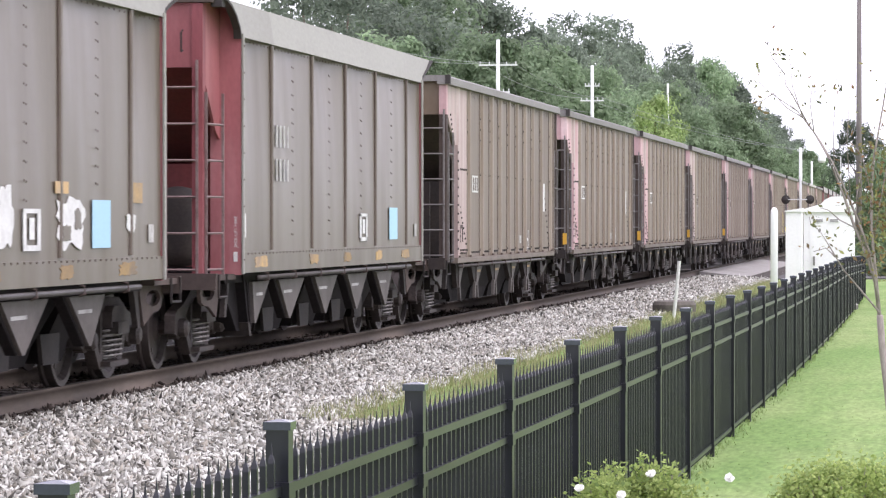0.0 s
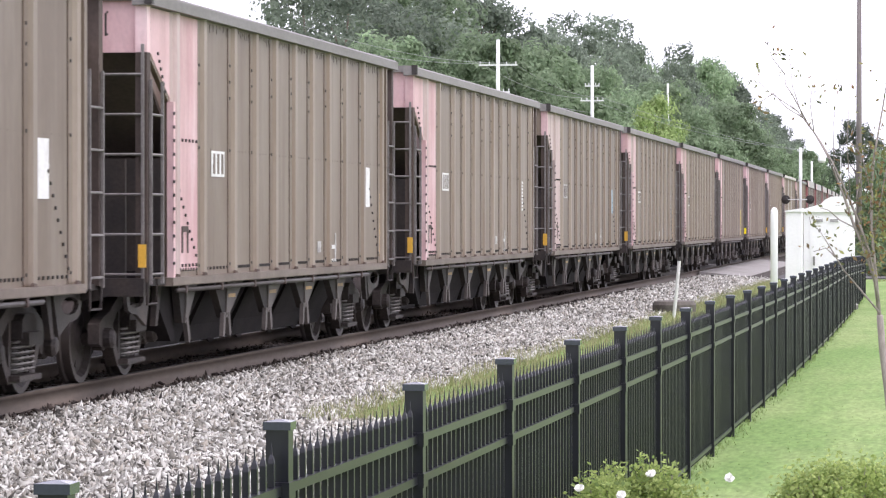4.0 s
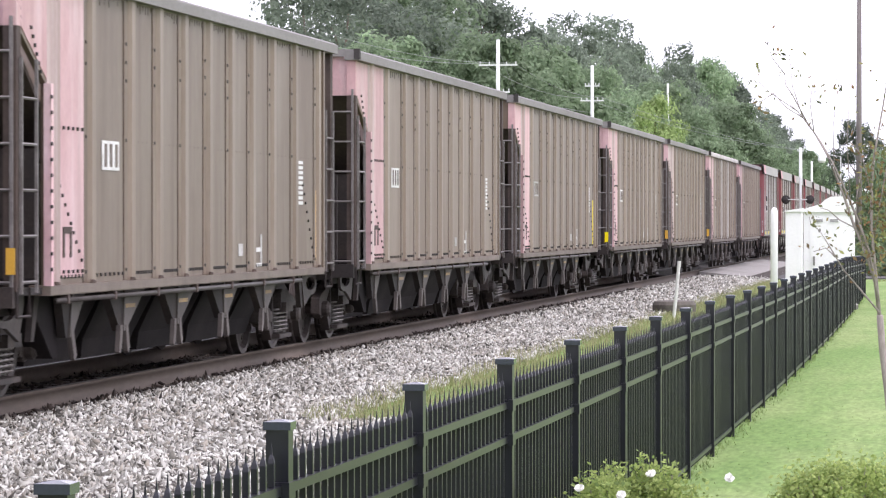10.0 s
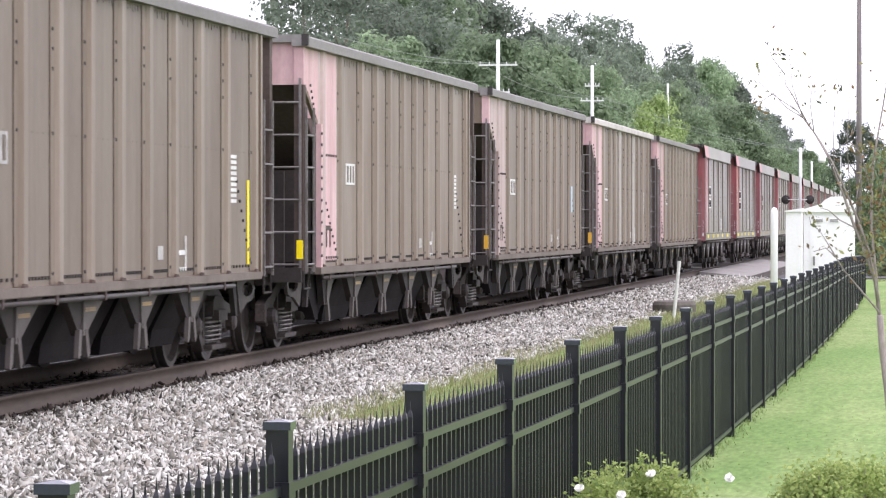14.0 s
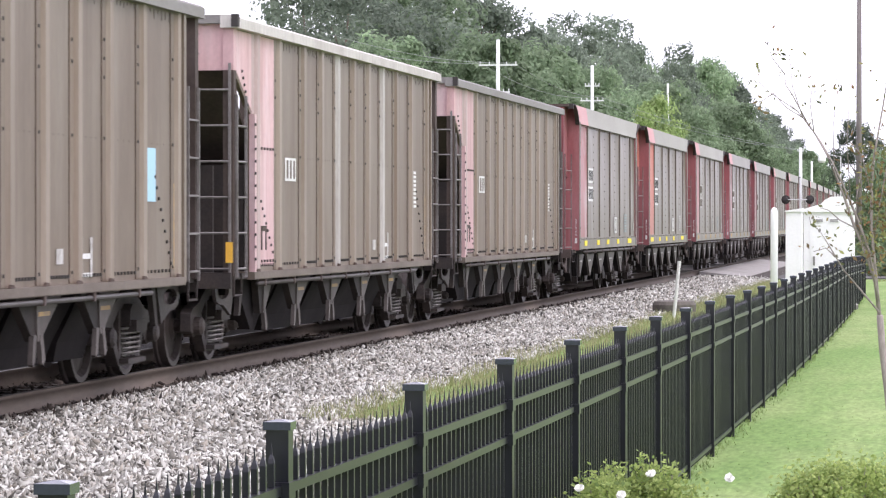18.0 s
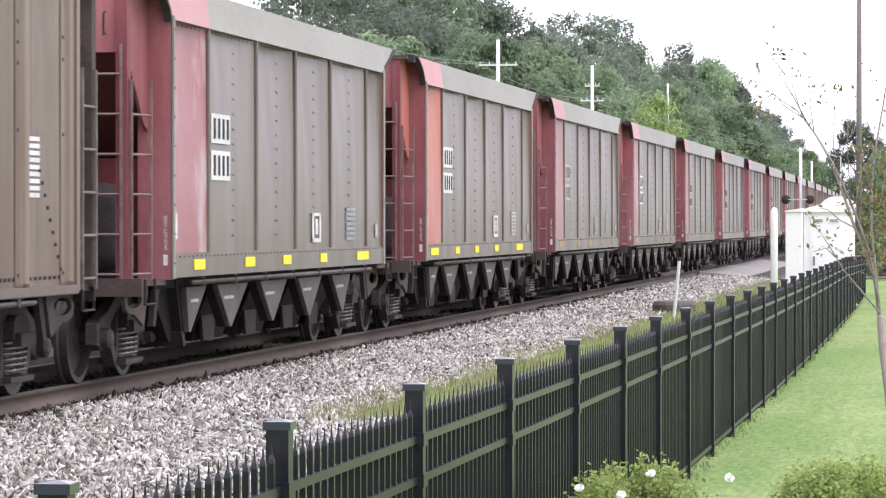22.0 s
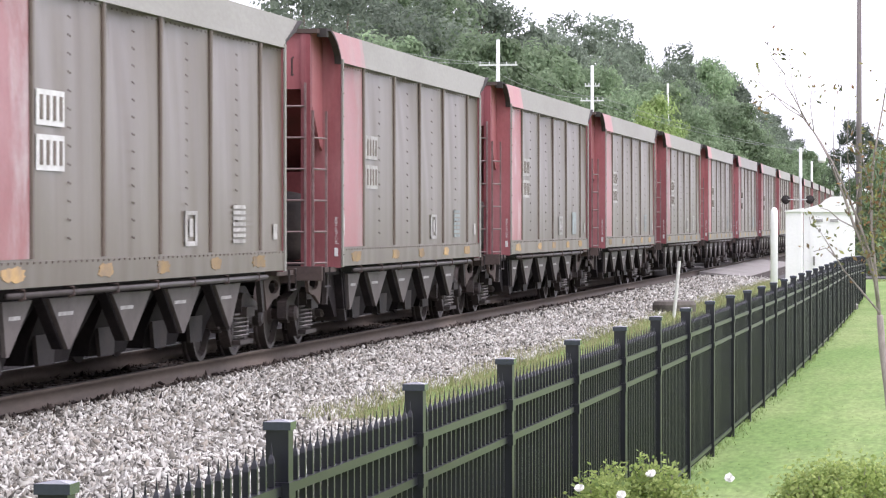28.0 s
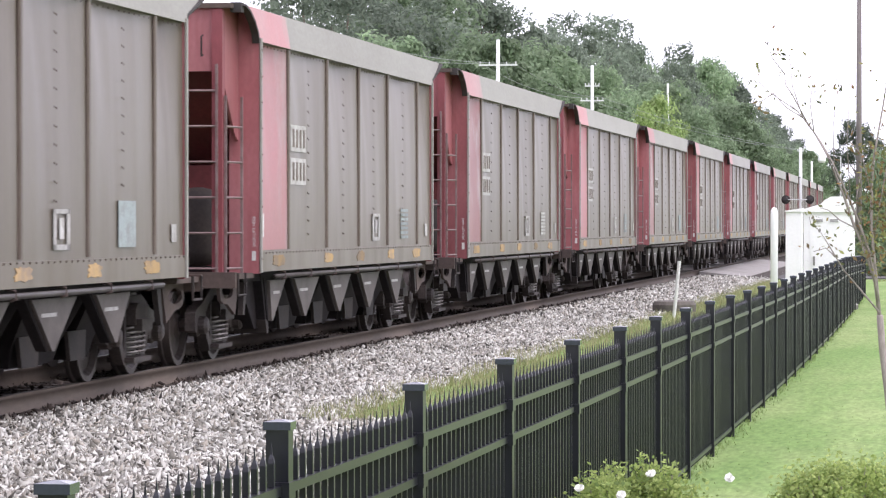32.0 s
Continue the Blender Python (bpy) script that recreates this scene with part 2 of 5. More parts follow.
STILE = material("scuffed_ladder_steel", (0.20, 0.185, 0.178), 0.6, 0, 0.2, 3, 30, 0.05, (0.11, 0.095, 0.088), 0.7)
RUNG = material("worn_pink_rung", (0.225, 0.160, 0.155), 0.6, 0, 0.2, 6, 40, 0.0, (0.14, 0.085, 0.082), 0.7)
# blue in the coat and cap bases imitates reflected sky
FENCE = material("sky_tinted_black_coat", (0.0040, 0.0043, 0.0090), 0.32, 0, 0.15, 3, 60, 0.02, (0.008, 0.0085, 0.015), 0.6, spec=0.6)
CAP = material("sky_tinted_glossy_cap", (0.034, 0.038, 0.060), 0.16, 0, 0.1, 3, 60, 0.0, spec=1.0)
GRASS = material("lawn_ground", (0.165, 0.262, 0.082), 0.95, 0, 0.26, 0.7, 20, 0.25, (0.262, 0.335, 0.136), 0.9, (0.22, 1, 1), spec=0.1, bump_d=0.02)
# bed kept darker than the stones so its colour shades the gaps
GRAVEL = material("ballast_bed", (0.100, 0.090, 0.082), 0.95, 0, 0.5, 1.0, 28, 0.8, (0.07, 0.062, 0.055), 0.6, spec=0.1, bump_d=0.05)
# oil stain plus the shade beneath the cars, both in the base colour
SOILED = material("oily_shaded_bed", (0.020, 0.017, 0.016), 0.95, 0, 0.5, 1.0, 28, 0.8, (0.034, 0.028, 0.025), 0.6, spec=0.1, bump_d=0.05)
CONCRETE = material("crossing_concrete", (0.33, 0.315, 0.295), 0.9, 0, 0.1, 0.8, 12, 0.2, (0.25, 0.235, 0.22), 0.6, spec=0.2)
VAULT = material("mossy_dark_concrete", (0.14, 0.125, 0.11), 0.9, 0, 0.2, 2.0, 20, 0.3, (0.09, 0.085, 0.07), 0.7)
ASPHALT = material("worn_asphalt", (0.09, 0.088, 0.085), 0.9, 0, 0.15, 1.0, 30, 0.2, (0.12, 0.115, 0.11), 0.6)
CABINET = material("white_cabinet_paint", (0.88, 0.88, 0.87), 0.45, 0, 0.03, 1.2, 20, 0.03, (0.82, 0.82, 0.81), 0.5)
POLE = material("weathered_pole_wood", (0.20, 0.178, 0.172), 0.9, 0, 0.2, 2.0, 14, 0.3, (0.13, 0.115, 0.11), 0.6, (1, 1, 0.08))
POLE_PALE = material("pale_concrete_pole", (0.74, 0.75, 0.74), 0.8, 0, 0.08, 1.0, 14, 0.1, (0.62, 0.62, 0.61), 0.6, (1, 1, 0.2))
BARK = material("grey_brown_bark", (0.17, 0.13, 0.105), 0.9, 0, 0.25, 2.0, 24, 0.5, (0.10, 0.08, 0.065), 0.7, (1, 1, 0.2))
TWIG = material("pale_sapling_bark", (0.34, 0.30, 0.275), 0.85, 0, 0.2, 5.0, 60, 0.3, (0.22, 0.185, 0.165), 0.7, (1, 1, 0.2))
WIRE = material("grey_cable", (0.30, 0.31, 0.31), 0.6, 0.2, 0.05, 3, 20, 0.0)
STONES = island_material("ballast_stones", [(0.04, 0.037, 0.032), (0.25, 0.24, 0.205), (0.46, 0.45, 0.40), (0.74, 0.74, 0.68), (0.66, 0.66, 0.615), (0.43, 0.395, 0.33), (0.14, 0.135, 0.115), (0.57, 0.56, 0.51), (0.06, 0.055, 0.048)], 0.85, 0.12)
# stained stones, darkened further to hold the shade below the train
STAINED = island_material("oily_shaded_stones", [(0.022, 0.019, 0.018), (0.055, 0.044, 0.037), (0.095, 0.075, 0.063), (0.038, 0.032, 0.029)], 0.9, 0.12)
BLADES = island_material("grass_blades", [(0.20, 0.305, 0.10), (0.25, 0.35, 0.125), (0.32, 0.39, 0.165), (0.22, 0.33, 0.11)], 0.85, 0.25, 0.5)
WEEDS = island_material("rough_grass_blades", [(0.22, 0.26, 0.11), (0.32, 0.34, 0.16), (0.42, 0.38, 0.24), (0.26, 0.29, 0.12)], 0.9, 0.2, 0.3)
# oak and broad leaf tones raised and greyed: distance haze in the colour
LEAF_DARK = island_material("hazy_oak_leaves", [(0.140, 0.175, 0.135), (0.195, 0.235, 0.180), (0.255, 0.298, 0.235)], 0.85, 0.28, 0.55, rnd=0.28)
LEAF_MID = island_material("hazy_broad_leaves", [(0.205, 0.288, 0.172), (0.275, 0.365, 0.222), (0.340, 0.430, 0.275)], 0.85, 0.28, 0.55, rnd=0.25)
LEAF_BRIGHT = island_material("bright_leaves", [(0.26, 0.36, 0.13), (0.34, 0.45, 0.18), (0.42, 0.52, 0.23)], 0.8, 0.3, 0.5)
LEAF_YOUNG = island_material("turning_sapling_leaves", [(0.10, 0.115, 0.075), (0.19, 0.21, 0.09), (0.32, 0.33, 0.12), (0.34, 0.19, 0.10), (0.13, 0.13, 0.085), (0.29, 0.31, 0.12), (0.25, 0.13, 0.09)], 0.7, 0.2, 0.4)
LEAF_ROSE = island_material("rose_leaves", [(0.20, 0.28, 0.10), (0.36, 0.46, 0.15), (0.50, 0.58, 0.21), (0.26, 0.34, 0.12)], 0.7, 0.2, 0.5)
PETAL = material("white_petals", (0.85, 0.84, 0.80), 0.7, 0, 0.05, 10, 60, 0.0)


# ---- mesh building ----
class Shape:
    """Vertices and faces of one mesh."""

    def __init__(self):
        self.v, self.f = [], []

    def add(self, verts, faces):
        n = len(self.v)
        self.v += [tuple(p) for p in verts]
        self.f += [tuple(n + i for i in q) for q in faces]
        return self

    def box(self, x0, x1, y0, y1, z0, z1, m=None):
        p = [Vector((x, y, z)) for z in (z0, z1) for y in (y0, y1) for x in (x0, x1)]
        if m:
            p = [m @ q for q in p]
        return self.add(p, [(0, 2, 3, 1), (4, 5, 7, 6), (0, 1, 5, 4), (2, 6, 7, 3), (0, 4, 6, 2), (1, 3, 7, 5)])

    def prism(self, poly, axis, a, b):
        """A polygon in the two other axes (in order x, y, z), drawn out along axis from a to b."""
        n, k = len(poly), "xyz".index(axis)

        def put(p, d):
            q = list(p)
            q.insert(k, d)
            return q
        faces = [tuple(range(n))[::-1], tuple(range(n, 2 * n))] + [(i, (i + 1) % n, n + (i + 1) % n, n + i) for i in range(n)]
        return self.add([put(p, a) for p in poly] + [put(p, b) for p in poly], faces)

    def ring(self, outer, inner, a, b):
        """A plate in x and z with a hole, from y = a to b; both outlines have as many points."""
        n = len(outer)
        for y in (a, b):
            self.v += [(x, y, z) for x, z in outer] + [(x, y, z) for x, z in inner]
        o = len(self.v) - 4 * n
        for i in range(n):
            j = (i + 1) % n
            self.f += [(o + i, o + j, o + n + j, o + n + i), (o + 2 * n + i, o + 2 * n + j, o + 3 * n + j, o + 3 * n + i),
                       (o + i, o + j, o + 2 * n + j, o + 2 * n + i), (o + n + i, o + n + j, o + 3 * n + j, o + 3 * n + i)]
        return self

    def tube(self, pts, radii, n=6):
        pts = [Vector(p) for p in pts]
        radii = radii if isinstance(radii, (list, tuple)) else [radii] * len(pts)
        verts, faces = [], []
        for i, p in enumerate(pts):
            d = (pts[min(i + 1, len(pts) - 1)] - pts[max(i - 1, 0)]).normalized()
            u = d.cross(Vector((0, 0, 1)) if abs(d.z) < 0.9 else Vector((1, 0, 0))).normalized()
            w = d.cross(u)
            verts += [p + (u * math.cos(2 * math.pi * j / n) + w * math.sin(2 * math.pi * j / n)) * radii[i] for j in range(n)]
            if i:
                faces += [((i - 1) * n + j, (i - 1) * n + (j + 1) % n, i * n + (j + 1) % n, i * n + j) for j in range(n)]
        faces += [tuple(range(n))[::-1], tuple(range(len(verts) - n, len(verts)))]
        return self.add(verts, faces)

    def lathe(self, profile, axis="z", n=16, at=(0, 0, 0)):
        """A profile of (radius, height) turned about an axis."""
        verts, faces = [], []
        for r, h in profile:
            for j in range(n):
                c, s = r * math.cos(2 * math.pi * j / n), r * math.sin(2 * math.pi * j / n)
                p = {"z": (c, s, h), "y": (c, h, s), "x": (h, c, s)}[axis]
                verts.append((p[0] + at[0], p[1] + at[1], p[2] + at[2]))
        for i in range(1, len(profile)):
            faces += [((i - 1) * n + j, (i - 1) * n + (j + 1) % n, i * n + (j + 1) % n, i * n + j) for j in range(n)]
        faces += [tuple(range(n))[::-1], tuple(range((len(profile) - 1) * n, len(profile) * n))]
        return self.add(verts, faces)

    def mesh(self, name, mat, smooth=False):
        me = bpy.data.meshes.new(name)
        me.from_pydata(self.v, [], self.f)
        if smooth:
            me.polygons.foreach_set("use_smooth", [True] * len(me.polygons))
        me.materials.append(mat)
        b = bmesh.new()
        b.from_mesh(me)
        bmesh.ops.recalc_face_normals(b, faces=b.faces)
        b.to_mesh(me)
        b.free()
        me.update()
        return me


def raw_mesh(name, verts, faces, mat):
    """A large mesh from arrays: verts (n, 3) and faces (m, k)."""
    me = bpy.data.meshes.new(name)
    k = faces.shape[1]
    me.vertices.add(len(verts))
    me.vertices.foreach_set("co", np.ascontiguousarray(verts, dtype=np.float32).ravel())
    me.loops.add(faces.size)
    me.loops.foreach_set("vertex_index", faces.astype(np.int32).ravel())
    me.polygons.add(len(faces))
    me.polygons.foreach_set("loop_start", np.arange(0, faces.size, k, dtype=np.int32))
    me.update(calc_edges=True)
    me.materials.append(mat)
    return me


def part(name, shape, mat, parent, label="", kind="", at=None, smooth=False):
    me = shape if isinstance(shape, bpy.types.Mesh) else shape.mesh(name, mat, smooth)
    ob = new(name, me)
    ob.parent = parent
    if at is not None:
        ob.matrix_basis = at
    return tagged(ob, label, kind=kind)


def thing(name, label, category, group="", kind="", at=None):
    ob = new(name)
    ob.empty_display_size = 0.2
    if at is not None:
        ob.matrix_basis = at
    return tagged(ob, label, category, group, kind)


def whole(name, shape, mat, label, category, kind="", group="", smooth=False):
    me = shape if isinstance(shape, bpy.types.Mesh) else shape.mesh(name, mat, smooth)
    return tagged(new(name, me), label, category, group, kind)


# ---- the line of the track ----
BEND, LINE = 9.6416e-5, 9.7138
RAILHEAD = 0.28


def track_y(s):
    return LINE + BEND * s * s / 2


def fence_y(s):
    return 2.10 + 1.2e-4 * s * s


def ribbon(profile, s0, s1, step, centre):
    """A profile of (lateral, height) points, open, laid along the curve centre(s); lateral counts to the left."""
    n = max(2, int((s1 - s0) / step) + 1)
    S = np.linspace(s0, s1, n)
    P = np.array(profile)
    V = np.zeros((n, len(P), 3))
    V[:, :, 0] = S[:, None]
    V[:, :, 1] = np.array([centre(s) for s in S])[:, None] + P[None, :, 0]
    V[:, :, 2] = P[None, :, 1]
    k = len(P)
    i, j = np.meshgrid(np.arange(n - 1), np.arange(k - 1), indexing="ij")
    a = (i * k + j).ravel()
    return V.reshape(-1, 3), np.stack([a, a + k, a + k + 1, a + 1], 1)


# ---- ground, ballast, rails ----
gx = np.concatenate([np.linspace(-900, -60, 8), np.linspace(-40, 140, 46), np.linspace(170, 4500, 20)])
gy = np.concatenate([np.linspace(-1500, -40, 8), np.linspace(-20, 80, 26), np.linspace(110, 1800, 12)])
GX, GY = np.meshgrid(gx, gy, indexing="ij")
GZ = 0.02 * np.sin(GX * 0.31) * np.cos(GY * 0.5) - 0.02
k = len(gy)
i, j = np.meshgrid(np.arange(len(gx) - 1), np.arange(k - 1), indexing="ij")
a = (i * k + j).ravel()
whole("ground", raw_mesh("ground", np.stack([GX, GY, GZ], 2).reshape(-1, 3), np.stack([a, a + k, a + k + 1, a + 1], 1), GRASS),
      None, "mown green lawn and rough grass on flat ground", "ground", "structure")
v, f = ribbon([(7.0, -0.03), (2.4, 0.05), (1.3, 0.09), (-1.3, 0.09), (-2.2, 0.06), (-3.1, 0.02), (-3.5, -0.06)], -150, 700, 2.0, track_y)
whole("ballast_bed", raw_mesh("ballast_bed", v, f[:, ::-1], GRAVEL), None, "bed of pale grey crushed stone ballast", "ballast", "structure")
# dark strip reaching past the far rail, painted as the train's shade
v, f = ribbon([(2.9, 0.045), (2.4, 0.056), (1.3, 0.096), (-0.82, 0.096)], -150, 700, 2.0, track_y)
part("stained_bed", raw_mesh("stained_bed", v, f[:, ::-1], SOILED), None, bpy.data.objects["ballast_bed"], "oil-stained stone under the train, its shade put into the colour")
v, f = ribbon([(-3.4, 0.015), (-4.4, 0.012), (-5.4, -0.06)], 6, 31, 1.0, track_y)
part("ballast_skirt", raw_mesh("ballast_skirt", v, f[:, ::-1], GRAVEL), None, bpy.data.objects["ballast_bed"])
for side in (-1, 1):
    c = side * 0.755
    prof = [(-0.035, 0.28), (0.035, 0.28), (0.036, 0.245), (0.009, 0.235), (0.009, 0.12), (0.075, 0.105), (0.075, 0.095), (-0.075, 0.095), (-0.075, 0.105), (-0.009, 0.12), (-0.009, 0.235), (-0.036, 0.245), (-0.035, 0.28)]
    v, f = ribbon([(c + p, q) for p, q in prof], -150, 700, 4.0, track_y)
    rail = whole("rail", raw_mesh("rail", v, f, RAIL), None, "rust-brown steel rail with a worn head", "rail", "structure", "rails of the track")
    v, f = ribbon([(c - 0.03, 0.281), (c + 0.03, 0.281)], -150, 700, 4.0, track_y)
    part("running_surface", raw_mesh("running_surface", v, f[:, ::-1], SHINE), None, rail, "polished top of the rail")


# ---- the hopper cars: x runs back from the front end, y = -1.58 is the side by the fence, z = 0 the railhead ----
CAR = 16.145
FAR = [False]        # cars that stay far off have their rungs and springs joined


def both(fn):
    """The same part for the two sides."""
    for side in (-1, 1):
        fn(side)


def truck(parent, x):
    """A two-axle truck with cast side frames and coil springs."""
    s = Shape()
    s.box(-0.28, 0.28, -0.95, 0.95, 0.42, 0.66).box(-0.22, 0.22, -1.2, 1.2, 0.5, 0.62).lathe([(0.2, 0.6), (0.2, 0.86)], "z", 12)
    t = part("truck", s, TRUCK, parent, "rusty cast steel truck", at=Matrix.Translation((x, 0, 0)))

    for side in (-1, 1):
        y0, y1 = sorted((side * 0.93, side * 1.05))
        fr = Shape()
        # top member arching from box to box, with pedestal jaws at the ends
        fr.prism([(-1.12, 0.40), (-1.12, 0.60), (-0.98, 0.66), (-0.72, 0.71), (-0.52, 0.80), (-0.36, 0.86), (0.36, 0.86), (0.52, 0.80), (0.72, 0.71), (0.98, 0.66), (1.12, 0.60), (1.12, 0.40), (1.02, 0.37), (0.98, 0.54), (0.80, 0.56), (0.74, 0.38), (0.66, 0.40), (0.60, 0.58), (0.36, 0.73), (-0.36, 0.73), (-0.60, 0.58), (-0.66, 0.40), (-0.74, 0.38), (-0.80, 0.56), (-0.98, 0.54), (-1.02, 0.37)], "y", y0, y1)
        # tension member sagging under the springs
        fr.prism([(-0.72, 0.60), (-0.60, 0.60), (-0.44, 0.36), (-0.32, 0.22), (0.32, 0.22), (0.44, 0.36), (0.60, 0.60), (0.72, 0.60), (0.56, 0.32), (0.40, 0.15), (-0.40, 0.15), (-0.56, 0.32)], "y", y0, y1)
        fr.box(-0.37, -0.29, y0, y1, 0.20, 0.75).box(0.29, 0.37, y0, y1, 0.20, 0.75)
        fr.box(-0.36, 0.36, *sorted((side * 0.86, side * 1.15)), 0.175, 0.225)
        part("side_frame", fr, TRUCK, t, "cast steel side frame")
        part("bolster_end", Shape().prism([(-0.26, 0.56), (0.26, 0.56), (0.24, 0.72), (0.16, 0.78), (-0.16, 0.78), (-0.24, 0.72)], "y", *sorted((side * 0.80, side * 1.14))), TRUCK, t)
        if side < 0:
            part("brake_hanger", Shape().prism([(-0.47, 0.30), (-0.42, 0.28), (-0.36, 0.52), (-0.40, 0.66), (-0.45, 0.62)], "y", *sorted((side * 0.72, side * 0.80))), UNDER, t)
        for dx in (-0.89, 0.89):
            cap_ = [(0.13, -0.10), (0.13, 0.0), (0.105, 0.02), (0.105, 0.09), (0.07, 0.12), (0.02, 0.125)]
            part("bearing_cap", Shape().lathe([(r_, side * h_) for r_, h_ in cap_], "y", 14), TRUCK, t, "round end cap of the axle", at=Matrix.Translation((dx, side * 1.03, 0.457)))
        for dx in (-0.17, 0.0, 0.17) if not FAR[0] and side < 0 else (0.0,):
            pts = [(dx + 0.072 * math.cos(a * 0.785), side * 1.055 + 0.072 * math.sin(a * 0.785), 0.245 + a * 0.0064) for a in range(49)]
            part("coil_spring", Shape().tube(pts, 0.014, 4), COIL, t, "coil spring", smooth=True)
    return t


def wheelset(t, dx):
    r = 0.457
    s = Shape()
    for side in (-1, 1):
        prof = [(0.10, 0.62), (0.16, 0.66), (0.36, 0.70), (0.40, 0.655), (0.485, 0.665), (0.482, 0.70), (0.46, 0.715), (0.457, 0.80), (0.40, 0.80), (0.36, 0.74), (0.16, 0.78), (0.11, 0.82)]
        s.lathe([(a, b * side) for a, b in prof], "y", 24)
    s.lathe([(0.08, -1.06), (0.08, 1.06)], "y", 10)
    for side in (-1, 1):
        for q in range(3):
            an = q * 2.094
            s.box(-0.03, 0.03, min(side * 0.745, side * 0.765), max(side * 0.745, side * 0.765), 0.24, 0.30, Matrix.Rotation(an, 4, "Y"))
    return part("wheelset", s, WHEEL, t, "steel wheels on an axle", at=Matrix.Translation((dx, 0, r)), smooth=False)


def coupler(parent, x, d):
    s = Shape()
    s.box(min(x, x + d * 0.55), max(x, x + d * 0.55), -0.08, 0.08, 0.80, 0.96)
    s.prism([(x + d * 0.5, -0.16), (x + d * 0.72, -0.16), (x + d * 0.80, -0.04), (x + d * 0.74, 0.05), (x + d * 0.66, 0.0), (x + d * 0.62, 0.14), (x + d * 0.5, 0.14)], "z", 0.73, 1.0)
    part("coupler", s, UNDER, parent, "knuckle coupler")


def ladder(parent, p0, p1, z0, z1, rungs, mat, label):
    """Two stiles from p0 and p1 (plan points) with rungs between."""
    s = Shape()
    for p in (p0, p1):
        s.box(p[0] - 0.014, p[0] + 0.014, p[1] - 0.014, p[1] + 0.014, z0, z1)
    joined = FAR[0] or p0[1] > 0
    if joined:
        for z in rungs:
            s.tube([(p0[0], p0[1], z), (p1[0], p1[1], z)], 0.014, 5)
    rm = mat
    l = part("ladder", s, mat, parent, label)
    for z in () if joined else rungs:
        part("rung", Shape().tube([(p0[0], p0[1], z), (p1[0], p1[1], z)], 0.014, 5), rm, l)


def bolts(spots, size=0.022, depth=0.03):
    s = Shape()
    for x, y, z in spots:
        y0, y1 = sorted((y, y + (depth if y > 0 else -depth)))
        s.box(x - size, x + size, y0, y1, z - size, z + size)
    return s


def text_mesh(body, size, mat):
    cu = bpy.data.curves.new("lettering", "FONT")
    cu.body, cu.size = body, size
    ob = new("lettering", cu)
    me = bpy.data.meshes.new_from_object(ob.evaluated_get(bpy.context.evaluated_depsgraph_get()))
    bpy.data.objects.remove(ob)
    me.materials.clear()
    me.materials.append(mat)
    return me


JACK = text_mesh("JACK-LIFT HERE", 0.05, WHITE)
UPWARD = Matrix(((0, 0, -1, 0), (0, 1, 0, 0), (1, 0, 0, 0), (0, 0, 0, 1)))
RIBS = (1.35, 2.6, 4.1, 5.25, 6.35, 7.5, 8.6, 9.7, 10.85, 12.15, 13.6)
VEES = ((2.05, 2.85, 2.27), (3.74, 5.16, 4.27), (5.97, 7.43, 6.53), (8.16, 9.59, 8.78), (10.34, 11.70, 10.95))


